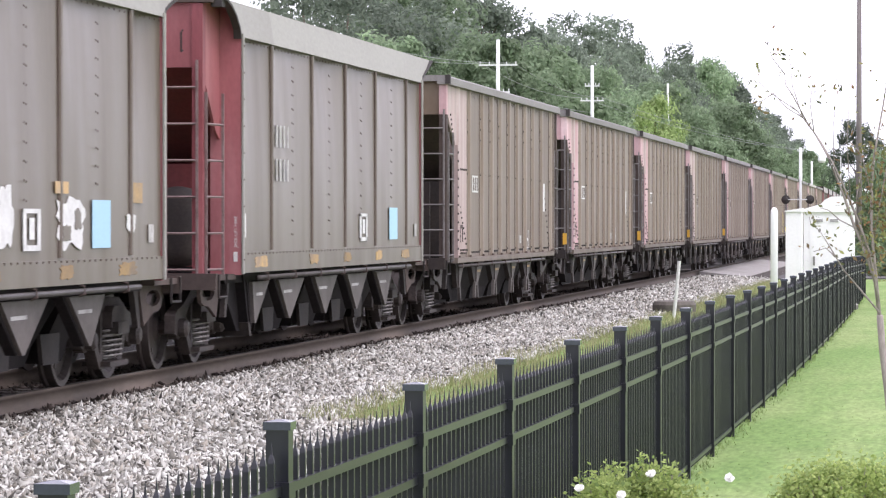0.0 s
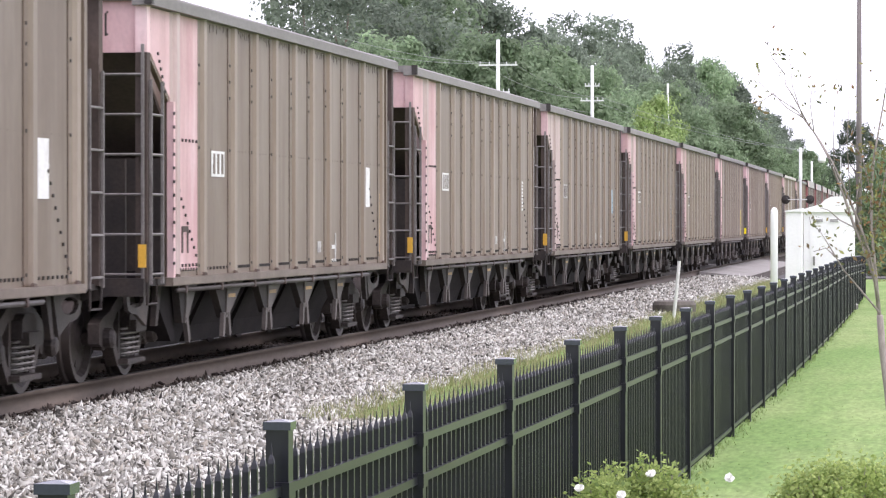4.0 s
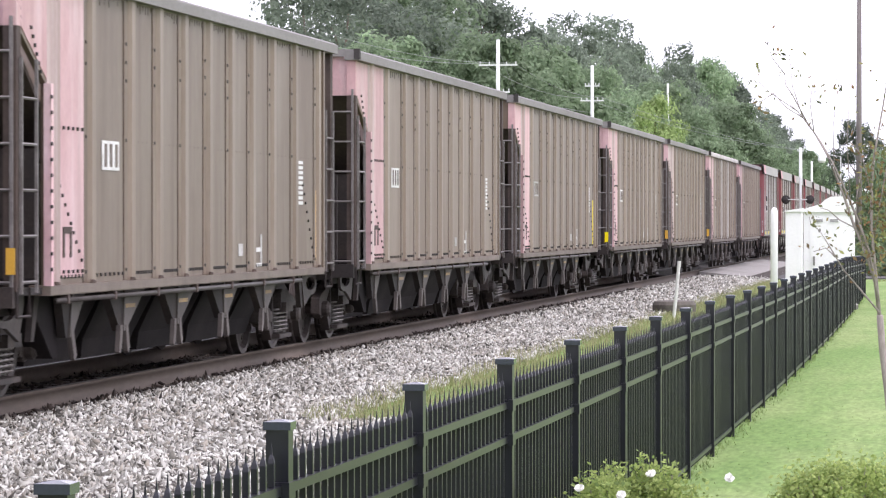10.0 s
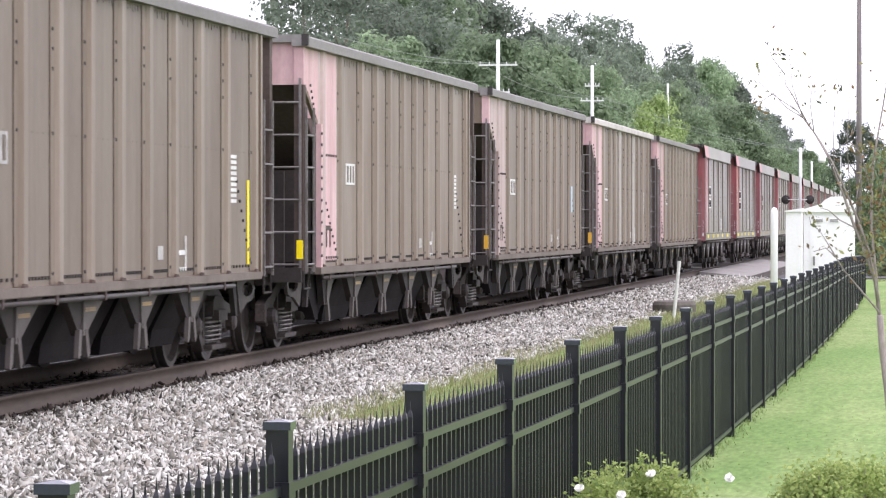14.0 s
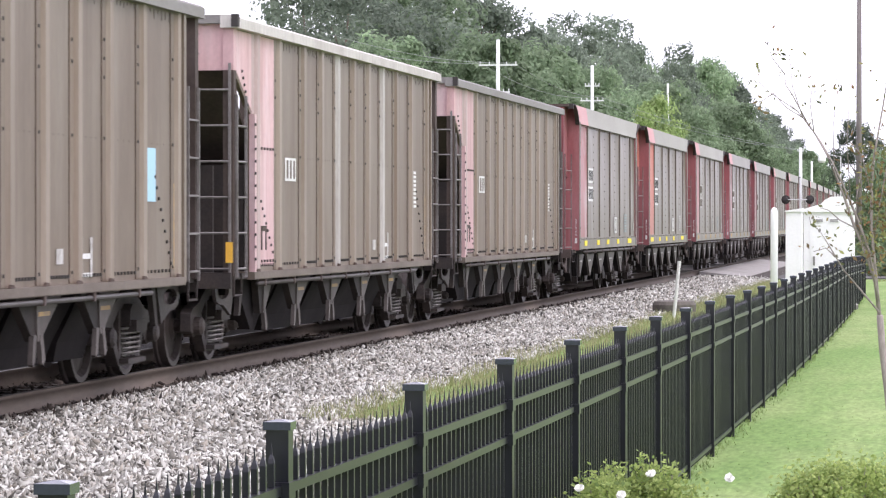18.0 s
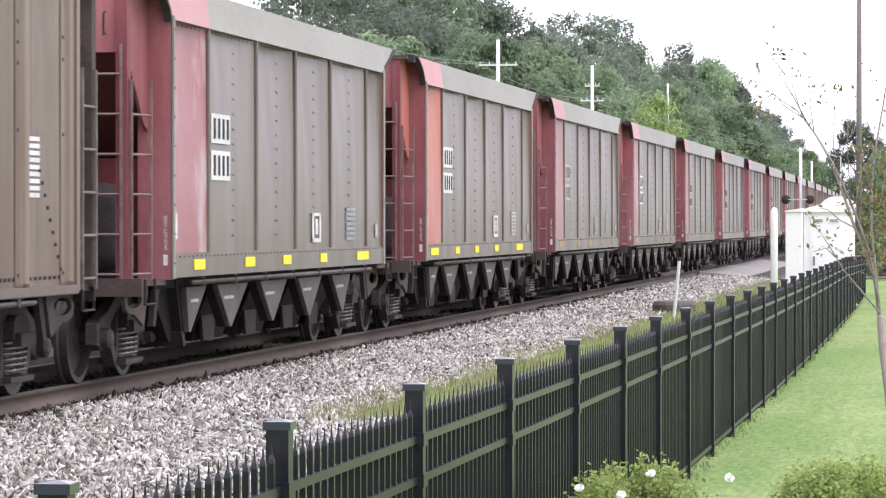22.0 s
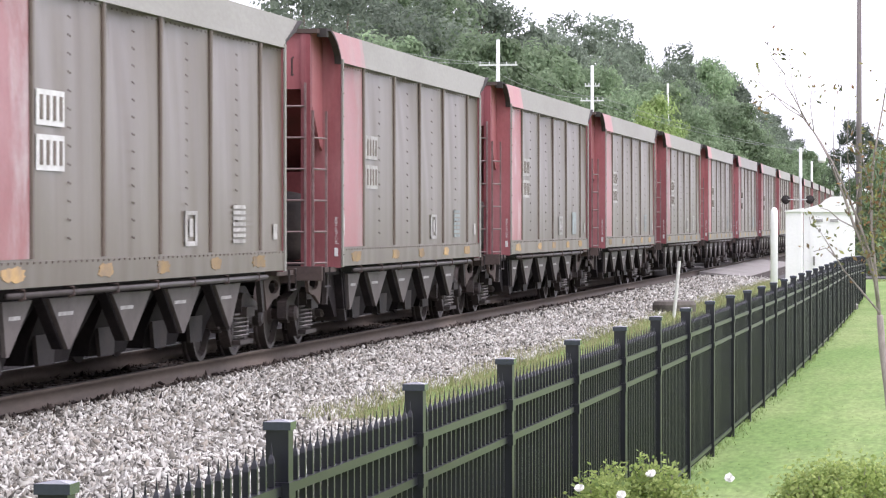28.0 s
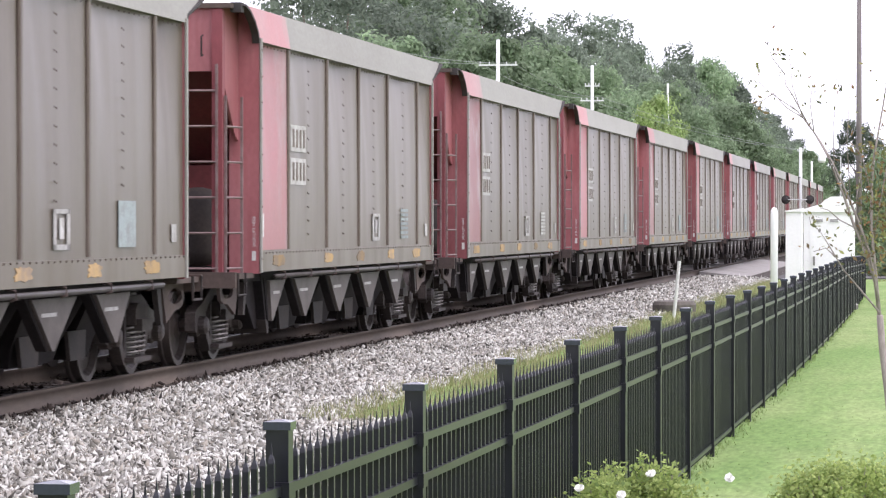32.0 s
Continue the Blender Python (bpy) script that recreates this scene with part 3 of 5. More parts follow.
def ribbed_car():
    """An outside-ribbed open coal hopper."""
    car = thing("hopper_car", "grey-brown ribbed steel coal hopper with faded pink ends", "rail car", "cars of the train")
    END = 14.55
    for side in (-1, 1):
        y0, y1 = sorted((side * 1.46, side * 1.51))
        sheet = [(1.1, 1.0), (13.80, 1.0), (13.80, 3.85), (0.1, 3.85), (0.25, 3.3), (1.1, 2.85)]
        part("side_sheet", Shape().prism(sheet, "y", y0, y1), GREY, car)
        y0, y1 = sorted((side * 1.511, side * 1.517))
        front = [(1.14, 1.12), (2.46, 1.12), (2.46, 3.78), (0.16, 3.78), (0.30, 3.32), (1.14, 2.88)]
        part("end_panel", Shape().prism(front, "y", y0, y1), PINK, car, "faded pink painted panel")
        for i, x in enumerate(RIBS):
            r = Shape()
            # hat section: sloping flanks, flat face
            flat = [(x - 0.115, side * 1.51), (x - 0.062, side * 1.552), (x + 0.072, side * 1.552), (x + 0.105, side * 1.51)]
            r.prism(flat if side > 0 else flat[::-1], "z", 1.055, 3.80)
            part("rib", r, PALE if i == 0 else RIBFACE, car)
            if side < 0:
                part("rib_foot", Shape().prism([(x - 0.15, 1.056), (x + 0.0, 1.056), (x - 0.03, 1.082), (x - 0.12, 1.088)], "y", -1.575, -1.550), SEAM, car, "rust-stained foot of the rib")
                part("rib_flange", Shape().box(x - 0.245, x - 0.115, -1.518, -1.5105, 1.06, 3.78), GREY if i else PALE, car)
        part("corner_flange", Shape().box(1.06, 1.14, *sorted((side * 1.50, side * 1.57)), 1.0, 2.86), PINK, car)
        part("corner_flange", Shape().box(13.72, 13.82, *sorted((side * 1.50, side * 1.57)), 1.0, 3.8), GREY, car)
        part("top_chord", Shape().prism([(side * 1.40, 3.79), (side * 1.60, 3.79), (side * 1.60, 3.90), (side * 1.55, 3.93), (side * 1.40, 3.93)], "x", 0.0, END), CHORD, car)
        part("chord_cap", Shape().box(-0.02, 0.07, *sorted((side * 1.53, side * 1.609)), 3.80, 3.94), BOLT, car, "black end of the top chord")
        part("side_sill", Shape().prism([(side * 1.38, 0.965), (side * 1.575, 0.965), (side * 1.58, 0.975), (side * 1.58, 1.052), (side * 1.38, 1.06)], "x", 1.0, 13.75), SILL, car)
        spots = []
        for i, x in enumerate(RIBS[1:]):
            xa = x - 0.18
            for z in ((3.0, 3.18, 3.36) if i % 3 else (3.1, 3.3)):
                spots.append((xa, side * 1.51, z))
            spots.append((xa, side * 1.51, 2.42))
            spots.append((xa, side * 1.51, 1.16))
        for q in range(9):
            spots.append((1.5 + 0.095 * q + 0.0, side * 1.517, 1.95 - 0.085 * q))
            spots.append((13.35 - 0.085 * q, side * 1.51, 1.2 + 0.11 * q))
        for q in range(6):
            spots.append((1.48 + 0.16 * q, side * 1.517, 1.17))
            spots.append((1.48 + 0.16 * q, side * 1.517, 2.48))
        for q in range(12):
            spots.append((1.05, side * 1.57, 1.2 + 0.14 * q))
            spots.append((0.22 + (0.06 * q if q > 5 else 0.0), side * 1.517, 3.78 - 0.075 * q))
        for x0, x1 in zip(RIBS, RIBS[1:]):
            if side < 0:
                # narrow dark brown strip along the flange edge
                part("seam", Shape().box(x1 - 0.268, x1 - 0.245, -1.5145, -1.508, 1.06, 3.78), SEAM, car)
            for q in range(7):
                spots.append((x0 + 0.22 + (x1 - x0 - 0.52) * q / 6, side * 1.51, 1.125))
        part("bolt_heads", bolts(spots, 0.016, 0.016), BOLT, car, "rows of dark bolt heads", "stuff")
        small = [(x0 + 0.16 + (x1 - x0 - 0.44) * q / 4, side * 1.507, 2.415) for x0, x1 in zip(RIBS, RIBS[1:]) for q in range(5)]
        drip = random.Random(9)
        for x0, x1 in zip(RIBS, RIBS[1:]):
            for q in range(7):
                small += [(x0 + 0.2 + (x1 - x0 - 0.5) * q / 6, side * 1.51, 3.765 - 0.016 * k_) for k_ in range(drip.randint(2, 6))]
        part("rivet_heads", bolts(small, 0.009, 0.005), RUSTY, car, "faint row of small rivets", "stuff")
        # train line and gussets under the sill
        part("brake_pipe", Shape().tube([(1.3, side * 1.545, 0.915), (12.4, side * 1.545, 0.915)], 0.026, 8), PIPE, car, smooth=True)
        for q in range(7) if side < 0 else ():
            part("pipe_clip", Shape().box(1.6 + 1.7 * q, 1.66 + 1.7 * q, -1.578, -1.50, 0.882, 0.968), SHADY, car)
        for x0, x1, xt in VEES:
            zt = 0.55
            m_ = x0 + (x1 - x0) * 0.42
            part("gusset", Shape().prism([(m_, 0.95), (x1, 0.95), (xt + 0.10, zt), (xt + 0.02, zt)], "y", *sorted((side * 1.36, side * 1.40))), GUSSET, car, "tapered gusset plate")
            if x1 - x0 > 1 and side < 0:
                part("stencil_bar", Shape().box(m_ * 0.62 + xt * 0.38 + 0.06, x1 * 0.62 + xt * 0.38 - 0.08, *sorted((side * 1.40, side * 1.403)), 0.775, 0.815), DULL, car, "faded yellow stencil")
            part("gusset_flange", Shape().prism([(x0, 0.95), (m_ + 0.03, 0.95), (xt + 0.04, zt), (xt - 0.05, zt)], "y", *sorted((side * 1.30, side * 1.38))), UNDER, car)
            for xa, xb in ((xt - 0.07, xt - 0.13), (xt + 0.13, xt + 0.20)) if x1 - x0 > 1 else ((xt + 0.10, xt + 0.20),):
                part("door_strut", Shape().prism([(xa - 0.055, zt + 0.06), (xa + 0.045, zt + 0.06), (xb + 0.055, 0.38), (xb - 0.01, 0.33), (xb - 0.045, 0.35)], "y", *sorted((side * 1.36, side * 1.405))), GUSSET, car)
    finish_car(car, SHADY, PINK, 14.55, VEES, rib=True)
    return car


def finish_car(car, dark, end_paint, END, vees, rib):
    """What both kinds of car have: ends, hoppers, underframe, ladders, couplers, trucks."""
    # hopper bays: sloping dark sheets between the vees
    for (a0, a1, at_), nxt in zip(vees, list(vees[1:]) + [(11.9, 12.3, 12.3)]):
        mid, half, low = (at_ + nxt[2]) / 2, (nxt[2] - at_) / 2, 0.88 if rib else 0.74
        s = Shape()
        rings = [[(at_ + 0.05, 1.25, 1.06), (nxt[2] - 0.05, 1.25, 1.06)], [(mid - half * low, 0.95, 0.46), (mid + half * low, 0.95, 0.46)], [(mid - half * low * 0.9, 0.90, 0.27), (mid + half * low * 0.9, 0.90, 0.27)]]
        for (xa, h_, z_), (xb, _, _) in rings:
            s.v += [(xa, -h_, z_), (xb, -h_, z_), (xb, h_, z_), (xa, h_, z_)]
        s.f += [(3, 2, 1, 0), (8, 9, 10, 11)] + [(4 * r_ + q, 4 * r_ + (q + 1) % 4, 4 * r_ + 4 + (q + 1) % 4, 4 * r_ + 4 + q) for r_ in (0, 1) for q in range(4)]
        part("hopper_bay", s, HOPPER, car, "sloping discharge hopper, darkened to hold the shade under the car")
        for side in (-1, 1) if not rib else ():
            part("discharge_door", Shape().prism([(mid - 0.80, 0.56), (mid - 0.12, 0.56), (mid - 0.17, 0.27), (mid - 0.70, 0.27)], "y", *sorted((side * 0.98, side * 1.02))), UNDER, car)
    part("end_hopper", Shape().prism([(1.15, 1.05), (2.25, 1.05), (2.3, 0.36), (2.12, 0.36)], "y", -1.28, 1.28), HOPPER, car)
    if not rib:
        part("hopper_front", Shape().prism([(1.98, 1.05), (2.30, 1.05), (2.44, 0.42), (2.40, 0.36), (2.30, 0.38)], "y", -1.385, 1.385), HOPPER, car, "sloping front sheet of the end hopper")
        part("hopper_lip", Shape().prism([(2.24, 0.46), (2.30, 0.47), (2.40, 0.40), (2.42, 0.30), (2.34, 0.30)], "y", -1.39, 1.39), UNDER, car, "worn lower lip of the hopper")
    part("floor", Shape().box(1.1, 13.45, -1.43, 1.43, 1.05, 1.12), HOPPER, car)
    part("centre_sill", Shape().box(-0.2, END + 0.2, -0.2, 0.2, 0.72, 1.05), UNDER, car)
    hw = 1.44 if rib else 1.30
    for e, d in ((0.0, 1), (END, -1)):
        X = lambda q: e + d * q
        b = lambda q0, q1: sorted((X(q0), X(q1)))
        # head plate, slope sheet, inner bulkhead; dark is paint carrying the recess's shade
        part("end_plate", Shape().box(*b(0.10, 0.16), -hw, hw, 3.32, 3.90 if rib else 4.08), end_paint, car)
        if rib:
            part("end_beam", Shape().box(*b(0.02, 0.16), -1.50, 1.50, 3.84, 3.935), CHORD, car)
        else:
            part("end_beam", Shape().box(*b(0.04, 0.20), -1.46, 1.46, 4.03, 4.085), SHADY, car)
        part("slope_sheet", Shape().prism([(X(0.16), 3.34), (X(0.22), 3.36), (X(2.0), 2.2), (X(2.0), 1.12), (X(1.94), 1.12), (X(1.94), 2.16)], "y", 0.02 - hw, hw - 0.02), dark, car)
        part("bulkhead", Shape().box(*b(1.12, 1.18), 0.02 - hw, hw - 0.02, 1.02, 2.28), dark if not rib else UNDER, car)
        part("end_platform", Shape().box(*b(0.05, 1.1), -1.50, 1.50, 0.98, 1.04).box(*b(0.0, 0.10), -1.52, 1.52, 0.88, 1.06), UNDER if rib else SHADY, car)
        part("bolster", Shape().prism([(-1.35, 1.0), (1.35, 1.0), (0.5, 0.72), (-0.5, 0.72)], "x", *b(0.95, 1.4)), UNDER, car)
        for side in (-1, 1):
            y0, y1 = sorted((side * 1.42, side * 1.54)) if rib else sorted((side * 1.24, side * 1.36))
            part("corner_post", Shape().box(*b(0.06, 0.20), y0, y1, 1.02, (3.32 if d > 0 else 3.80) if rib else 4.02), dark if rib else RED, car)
            if rib and d > 0:
                part("post_head", Shape().box(*b(0.06, 0.20), y0, y1, 3.32, 3.80), end_paint, car, "faded pink head of the corner post")
            ladder(car, (X(0.04), side * (0.98 if rib else 0.80)), (X(0.04), side * (1.50 if rib else 1.30)), 1.02, 3.4, (1.10, 1.50, 1.90, 2.30, 2.70, 3.10), STILE if rib else RUNG, "end ladder")
            ladder(car, (X(0.14), side * (1.56 if rib else 1.38)), (X(0.62), side * (1.56 if rib else 1.46)), 1.0, 3.05, (1.10, 1.50, 1.90, 2.30, 2.70), STILE if rib else RUNG, "side ladder")
            st = Shape().tube([(X(0.1), side * 1.53, 1.05), (X(0.1), side * 1.53, 0.80), (X(0.5), side * 1.53, 0.80), (X(0.5), side * 1.53, 1.05)], 0.016, 5)
            part("sill_step", st, UNDER, car)
            part("grab_iron", Shape().tube([(X(0.0), side * 1.15, 3.5), (X(-0.07), side * 1.15, 3.48), (X(-0.07), side * 1.15, 3.7), (X(0.0), side * 1.15, 3.72)], 0.012, 5), UNDER, car)
            hole = [(X(0.46 + 0.30 * math.cos(0.524 * q)), 0.84 + 0.085 * math.sin(0.524 * q)) for q in range(12)]
            rim = [(X(1.02), 0.90), (X(1.02), 1.0), (X(0.80), 1.0), (X(0.46), 1.0), (X(0.20), 1.0), (X(0.06), 1.0), (X(0.06), 0.84), (X(0.12), 0.74), (X(0.26), 0.70), (X(0.46), 0.69), (X(0.62), 0.64), (X(0.86), 0.56)]
            part("end_web", Shape().ring(rim, hole, *sorted((side * 1.29, side * 1.33))), TRUCK if rib else SHADY, car, "steel web plate with an oval hole")
            br = Shape().prism([(X(1.25), 1.0), (X(1.42), 1.0), (X(1.22), 0.55), (X(1.12), 0.55)], "y", *sorted((side * 1.3, side * 1.36)))
            part("bolster_brace", br, UNDER, car)
        coupler(car, X(0.0), -d)
        part("air_hose", Shape().tube([(X(0.02), 0.35, 0.82), (X(-0.25), 0.36, 0.62), (X(-0.5), 0.2, 0.42), (X(-0.74), 0.05, 0.5)], 0.02, 6), BOLT, car, smooth=True)
    # brake cylinder on the front platform, hand brake rod
    if rib:
        part("brake_cover", Shape().box(0.50, 0.56, -1.20, 1.20, 1.04, 2.26), UNDER, car, "flat steel cover plate")
    else:
        part("brake_reservoir", Shape().lathe([(0.05, 1.12), (0.27, 1.16), (0.30, 1.3), (0.30, 1.85), (0.27, 1.97), (0.05, 2.02)], "z", 14, (0.62, -0.95, 0)), UNDER, car, "upright air reservoir", smooth=True)
    for x in (1.17, 13.39):
        t = truck(car, x)
        for dx in (-0.89, 0.89):
            wheelset(t, dx)


POSTS = (2.75, 5.2, 7.45, 9.7, 12.25)
VEES2 = ((2.26, 3.2, 2.42), (3.75, 5.32, 4.42), (6.0, 7.55, 6.72), (8.25, 9.75, 8.95), (10.45, 11.75, 11.2))


def dished(x0, x1, z0, z1, y, side, off):
    """A thin sheet whose panels between the posts are pressed in, more so near the top."""
    edges = [1.06, *POSTS, 13.5]
    nx, nz = max(8, int((x1 - x0) / 0.12)), 14
    X, Z = np.linspace(x0, x1, nx + 1), np.linspace(z0, z1, nz + 1)
    V = []
    for x in X:
        k = max(0, min(len(edges) - 2, sum(1 for e in edges[1:-1] if x >= e)))
        u = (x - edges[k]) / (edges[k + 1] - edges[k])
        for z in Z:
            h = (z - 1.28) / 2.46
            dip = math.sin(math.pi * min(1, max(0, u))) ** 0.9 * (0.010 + 0.115 * h ** 2.4) * (0.80 + 0.25 * math.sin(k * 2.3 + 3 * h))
            dip += 0.022 * max(0.0, h) ** 1.5 * math.exp(-((u - 0.20 - 0.35 * (1 - h) - 0.06 * math.sin(3 * k)) / 0.10) ** 2)      # a crease running down from the top
            V.append((x, side * (y + off - dip), z))
    s = Shape()
    m = nz + 1
    s.add(V, [(i * m + j, (i + 1) * m + j, (i + 1) * m + j + 1, i * m + j + 1) for i in range(nx) for j in range(nz)])
    return s


def smooth_car():
    """A smooth-sided coal hopper with sloping top plates and red ends."""
    car = thing("hopper_car", "taupe smooth-sided coal hopper with red ends and sloping top plates", "rail car", "cars of the train")
    END, F, R = 14.55, 1.06, 13.5
    for side in (-1, 1):
        y0, y1 = sorted((side * 1.52, side * 1.56))
        part("side_sheet", dished(F, R, 1.28, 3.74, 1.56, side, 0.0), TAUPE, car, smooth=True)
        part("side_backing", Shape().box(F, R, *sorted((side * 1.38, side * 1.41)), 1.28, 3.74), SHADY, car)
        lean = lambda z: 1.592 - 0.06 * (z - 3.70) / 0.385
        front = [(0.30, 4.085), (0.55, 4.03), (0.80, 3.93), (F - 0.07, 3.80), (F - 0.03, 3.70)]
        rear = [(R + 0.03, 3.70), (R + 0.12, 3.80), (14.15, 3.95), (14.55, 4.085)]
        tp = Shape()
        edge = front + rear
        m_ = len(edge)
        tp.v = [(x, side * lean(z), z) for x, z in edge] + [(x, side * (lean(z) - 0.03), z) for x, z in edge]
        tp.f = [tuple(range(m_)), tuple(range(m_, 2 * m_))[::-1]] + [(i_, m_ + i_, m_ + (i_ + 1) % m_, (i_ + 1) % m_) for i_ in range(m_)]
        tp.box(0.30, 14.55, *sorted((side * 1.30, side * 1.528)), 4.062, 4.088)
        part("top_plate", tp, ROOFING, car, "pale canted top plate")
        pf = Shape()
        pe = front + [(2.74, 3.70), (2.74, 4.08)]
        pf.v = [(x, side * (lean(z) + 0.004), z) for x, z in pe]
        pf.f = [tuple(range(len(pe)))]
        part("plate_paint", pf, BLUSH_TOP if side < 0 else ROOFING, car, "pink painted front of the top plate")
        part("side_sill", Shape().prism([(side * 1.45, 1.05), (side * 1.585, 1.05), (side * 1.585, 1.28), (side * 1.45, 1.28)], "x", F, R), TAUPE, car, "lower side band")
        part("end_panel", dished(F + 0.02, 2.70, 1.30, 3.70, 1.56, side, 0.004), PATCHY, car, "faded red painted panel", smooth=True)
        for x in (F, R):
            part("end_wall", Shape().prism([(side * 1.22, 1.03), (side * 1.575, 1.03), (side * 1.575, 3.72), (side * 1.515, 4.06), (side * 1.22, 4.06)], "x", x - 0.025, x + 0.025), ROSE, car)
        for x in POSTS if side < 0 else ():
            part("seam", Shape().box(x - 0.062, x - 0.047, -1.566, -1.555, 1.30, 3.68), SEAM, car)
        for x in POSTS:
            flat = [(x - 0.045, side * 1.555), (x - 0.030, side * 1.582), (x + 0.030, side * 1.582), (x + 0.045, side * 1.555)]
            part("post", Shape().prism(flat if side > 0 else flat[::-1], "z", 1.30, 3.70), RUSTY, car)
        # corner angle in worn metal
        for x in (F, R):
            part("corner_flange", Shape().box(x - 0.035, x + 0.035, *sorted((side * 1.585, side * 1.605)), 1.04, 3.74), ROOFING, car)
        part("chord_cap", Shape().box(0.20, 0.36, *sorted((side * 1.42, side * 1.545)), 3.99, 4.10), BOLT, car, "black end of the top plate")
        for ed, sx_ in ((front, -0.03), (rear, 0.03)):
            part("end_gusset", Shape().prism(ed + [(x + sx_, z - 0.022) for x, z in ed[::-1]], "y", *sorted((side * 1.50, side * 1.585))), BOLT, car, "black edge under the top plate")
        part("end_side_sheet", Shape().prism([(0.14, 4.06), (1.05, 4.06), (1.05, 2.55), (0.86, 2.62), (0.22, 3.25)], "y", *sorted((side * 1.30, side * 1.33))), ROSE, car)
        spots = []
        n = 62
        for q in range(n + 1):
            x = F + 0.1 + (R - F - 0.2) * q / n
            spots += [(x, side * 1.585, 1.265), (x, side * 1.56, 3.66)]
        for xa, xb in zip(POSTS, POSTS[1:]):
            for q in range(13):
                z = 1.48 + 0.168 * q
                spots += [((xa + xb) / 2 - 0.03, side * 1.56, z), ((xa + xb) / 2 + 0.04, side * 1.56, z - 0.01)]
        for q in range(9):
            spots += [(1.2, side * 1.566, 1.5 + q * 0.26), (F, side * 1.605, 1.2 + q * 0.3)]
        part("bolt_heads", bolts(spots, 0.010, 0.006), SEAM, car, "rows of dark bolt heads", "stuff")
        part("brake_pipe", Shape().tube([(2.0, side * 1.56, 0.985), (12.6, side * 1.56, 0.985)], 0.028, 8), PIPE, car, smooth=True)
        for q in range(7) if side < 0 and not FAR[0] else ():
            part("pipe_clip", Shape().tube([(2.4 + 1.6 * q, -1.50, 1.05), (2.4 + 1.6 * q, -1.60, 1.03), (2.4 + 1.6 * q, -1.605, 0.96), (2.4 + 1.6 * q, -1.55, 0.945)], 0.014, 5), SHADY, car)
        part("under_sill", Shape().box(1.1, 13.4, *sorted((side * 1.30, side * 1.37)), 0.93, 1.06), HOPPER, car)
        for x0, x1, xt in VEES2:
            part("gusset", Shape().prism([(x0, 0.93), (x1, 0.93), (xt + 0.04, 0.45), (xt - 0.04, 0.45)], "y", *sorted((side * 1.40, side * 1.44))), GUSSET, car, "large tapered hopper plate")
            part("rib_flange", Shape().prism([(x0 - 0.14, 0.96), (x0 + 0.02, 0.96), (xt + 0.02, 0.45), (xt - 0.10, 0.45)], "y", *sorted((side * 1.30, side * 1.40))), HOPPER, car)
            if side < 0:
                part("stencil_bar", Shape().box(x0 + 0.30 + (0.0 if x1 - x0 > 1 else -0.1), x0 + 0.30 + (0.5 if x1 - x0 > 1 else 0.25), *sorted((side * 1.44, side * 1.444)), 0.765, 0.80), FADED, car)
    part("lettering", JACK, WHITE, car, "white stencilled words", at=Matrix.Translation((F - 0.03, -1.53, 1.34)) @ UPWARD)
    part("stencil_plate", Shape().box(F - 0.034, F - 0.026, -1.535, -1.49, 1.18, 1.29), WHITE, car)
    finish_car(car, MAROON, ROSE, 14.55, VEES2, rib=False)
    return car


def repaint(car, names, mat):
    for o in car.children_recursive:
        if o.name.split(".")[0] in names:
            o.material_slots[0].link = "OBJECT"
            o.material_slots[0].material = mat


def plate(car, x0, x1, z0, z1, y, mat, name="stencil_plate", label=""):
    return part(name, Shape().box(x0, x1, y - 0.006, y, z0, z1), mat, car, label)


def flake(car, x0, x1, z0, z1, y, mat, seed, label):
    """A ragged patch of flaking paint."""
    rng = random.Random(seed)
    pts = []
    for q in range(26):
        a = 2 * math.pi * q / 26
        k = rng.uniform(0.72, 1.08)
        cx, cz = math.cos(a), math.sin(a)
        e = k / max(abs(cx), abs(cz)) ** 0.8
        pts.append(((x0 + x1) / 2 + cx * e * (x1 - x0) / 2, (z0 + z1) / 2 + cz * e * (z1 - z0) / 2))
    part("paint_patch", Shape().prism(pts, "y", y - 0.005, y), mat, car, label)


def lettering(parent, x0, x1, z0, z1, y, n, mat=BLACK):
    """Unreadable characters: plain upright bars."""
    w = (x1 - x0) / n
    for q in range(n):
        part("character_bar", Shape().box(x0 + w * (q + 0.30), x0 + w * (q + 0.70), y - 0.010, y - 0.003, z0, z1), mat, parent)


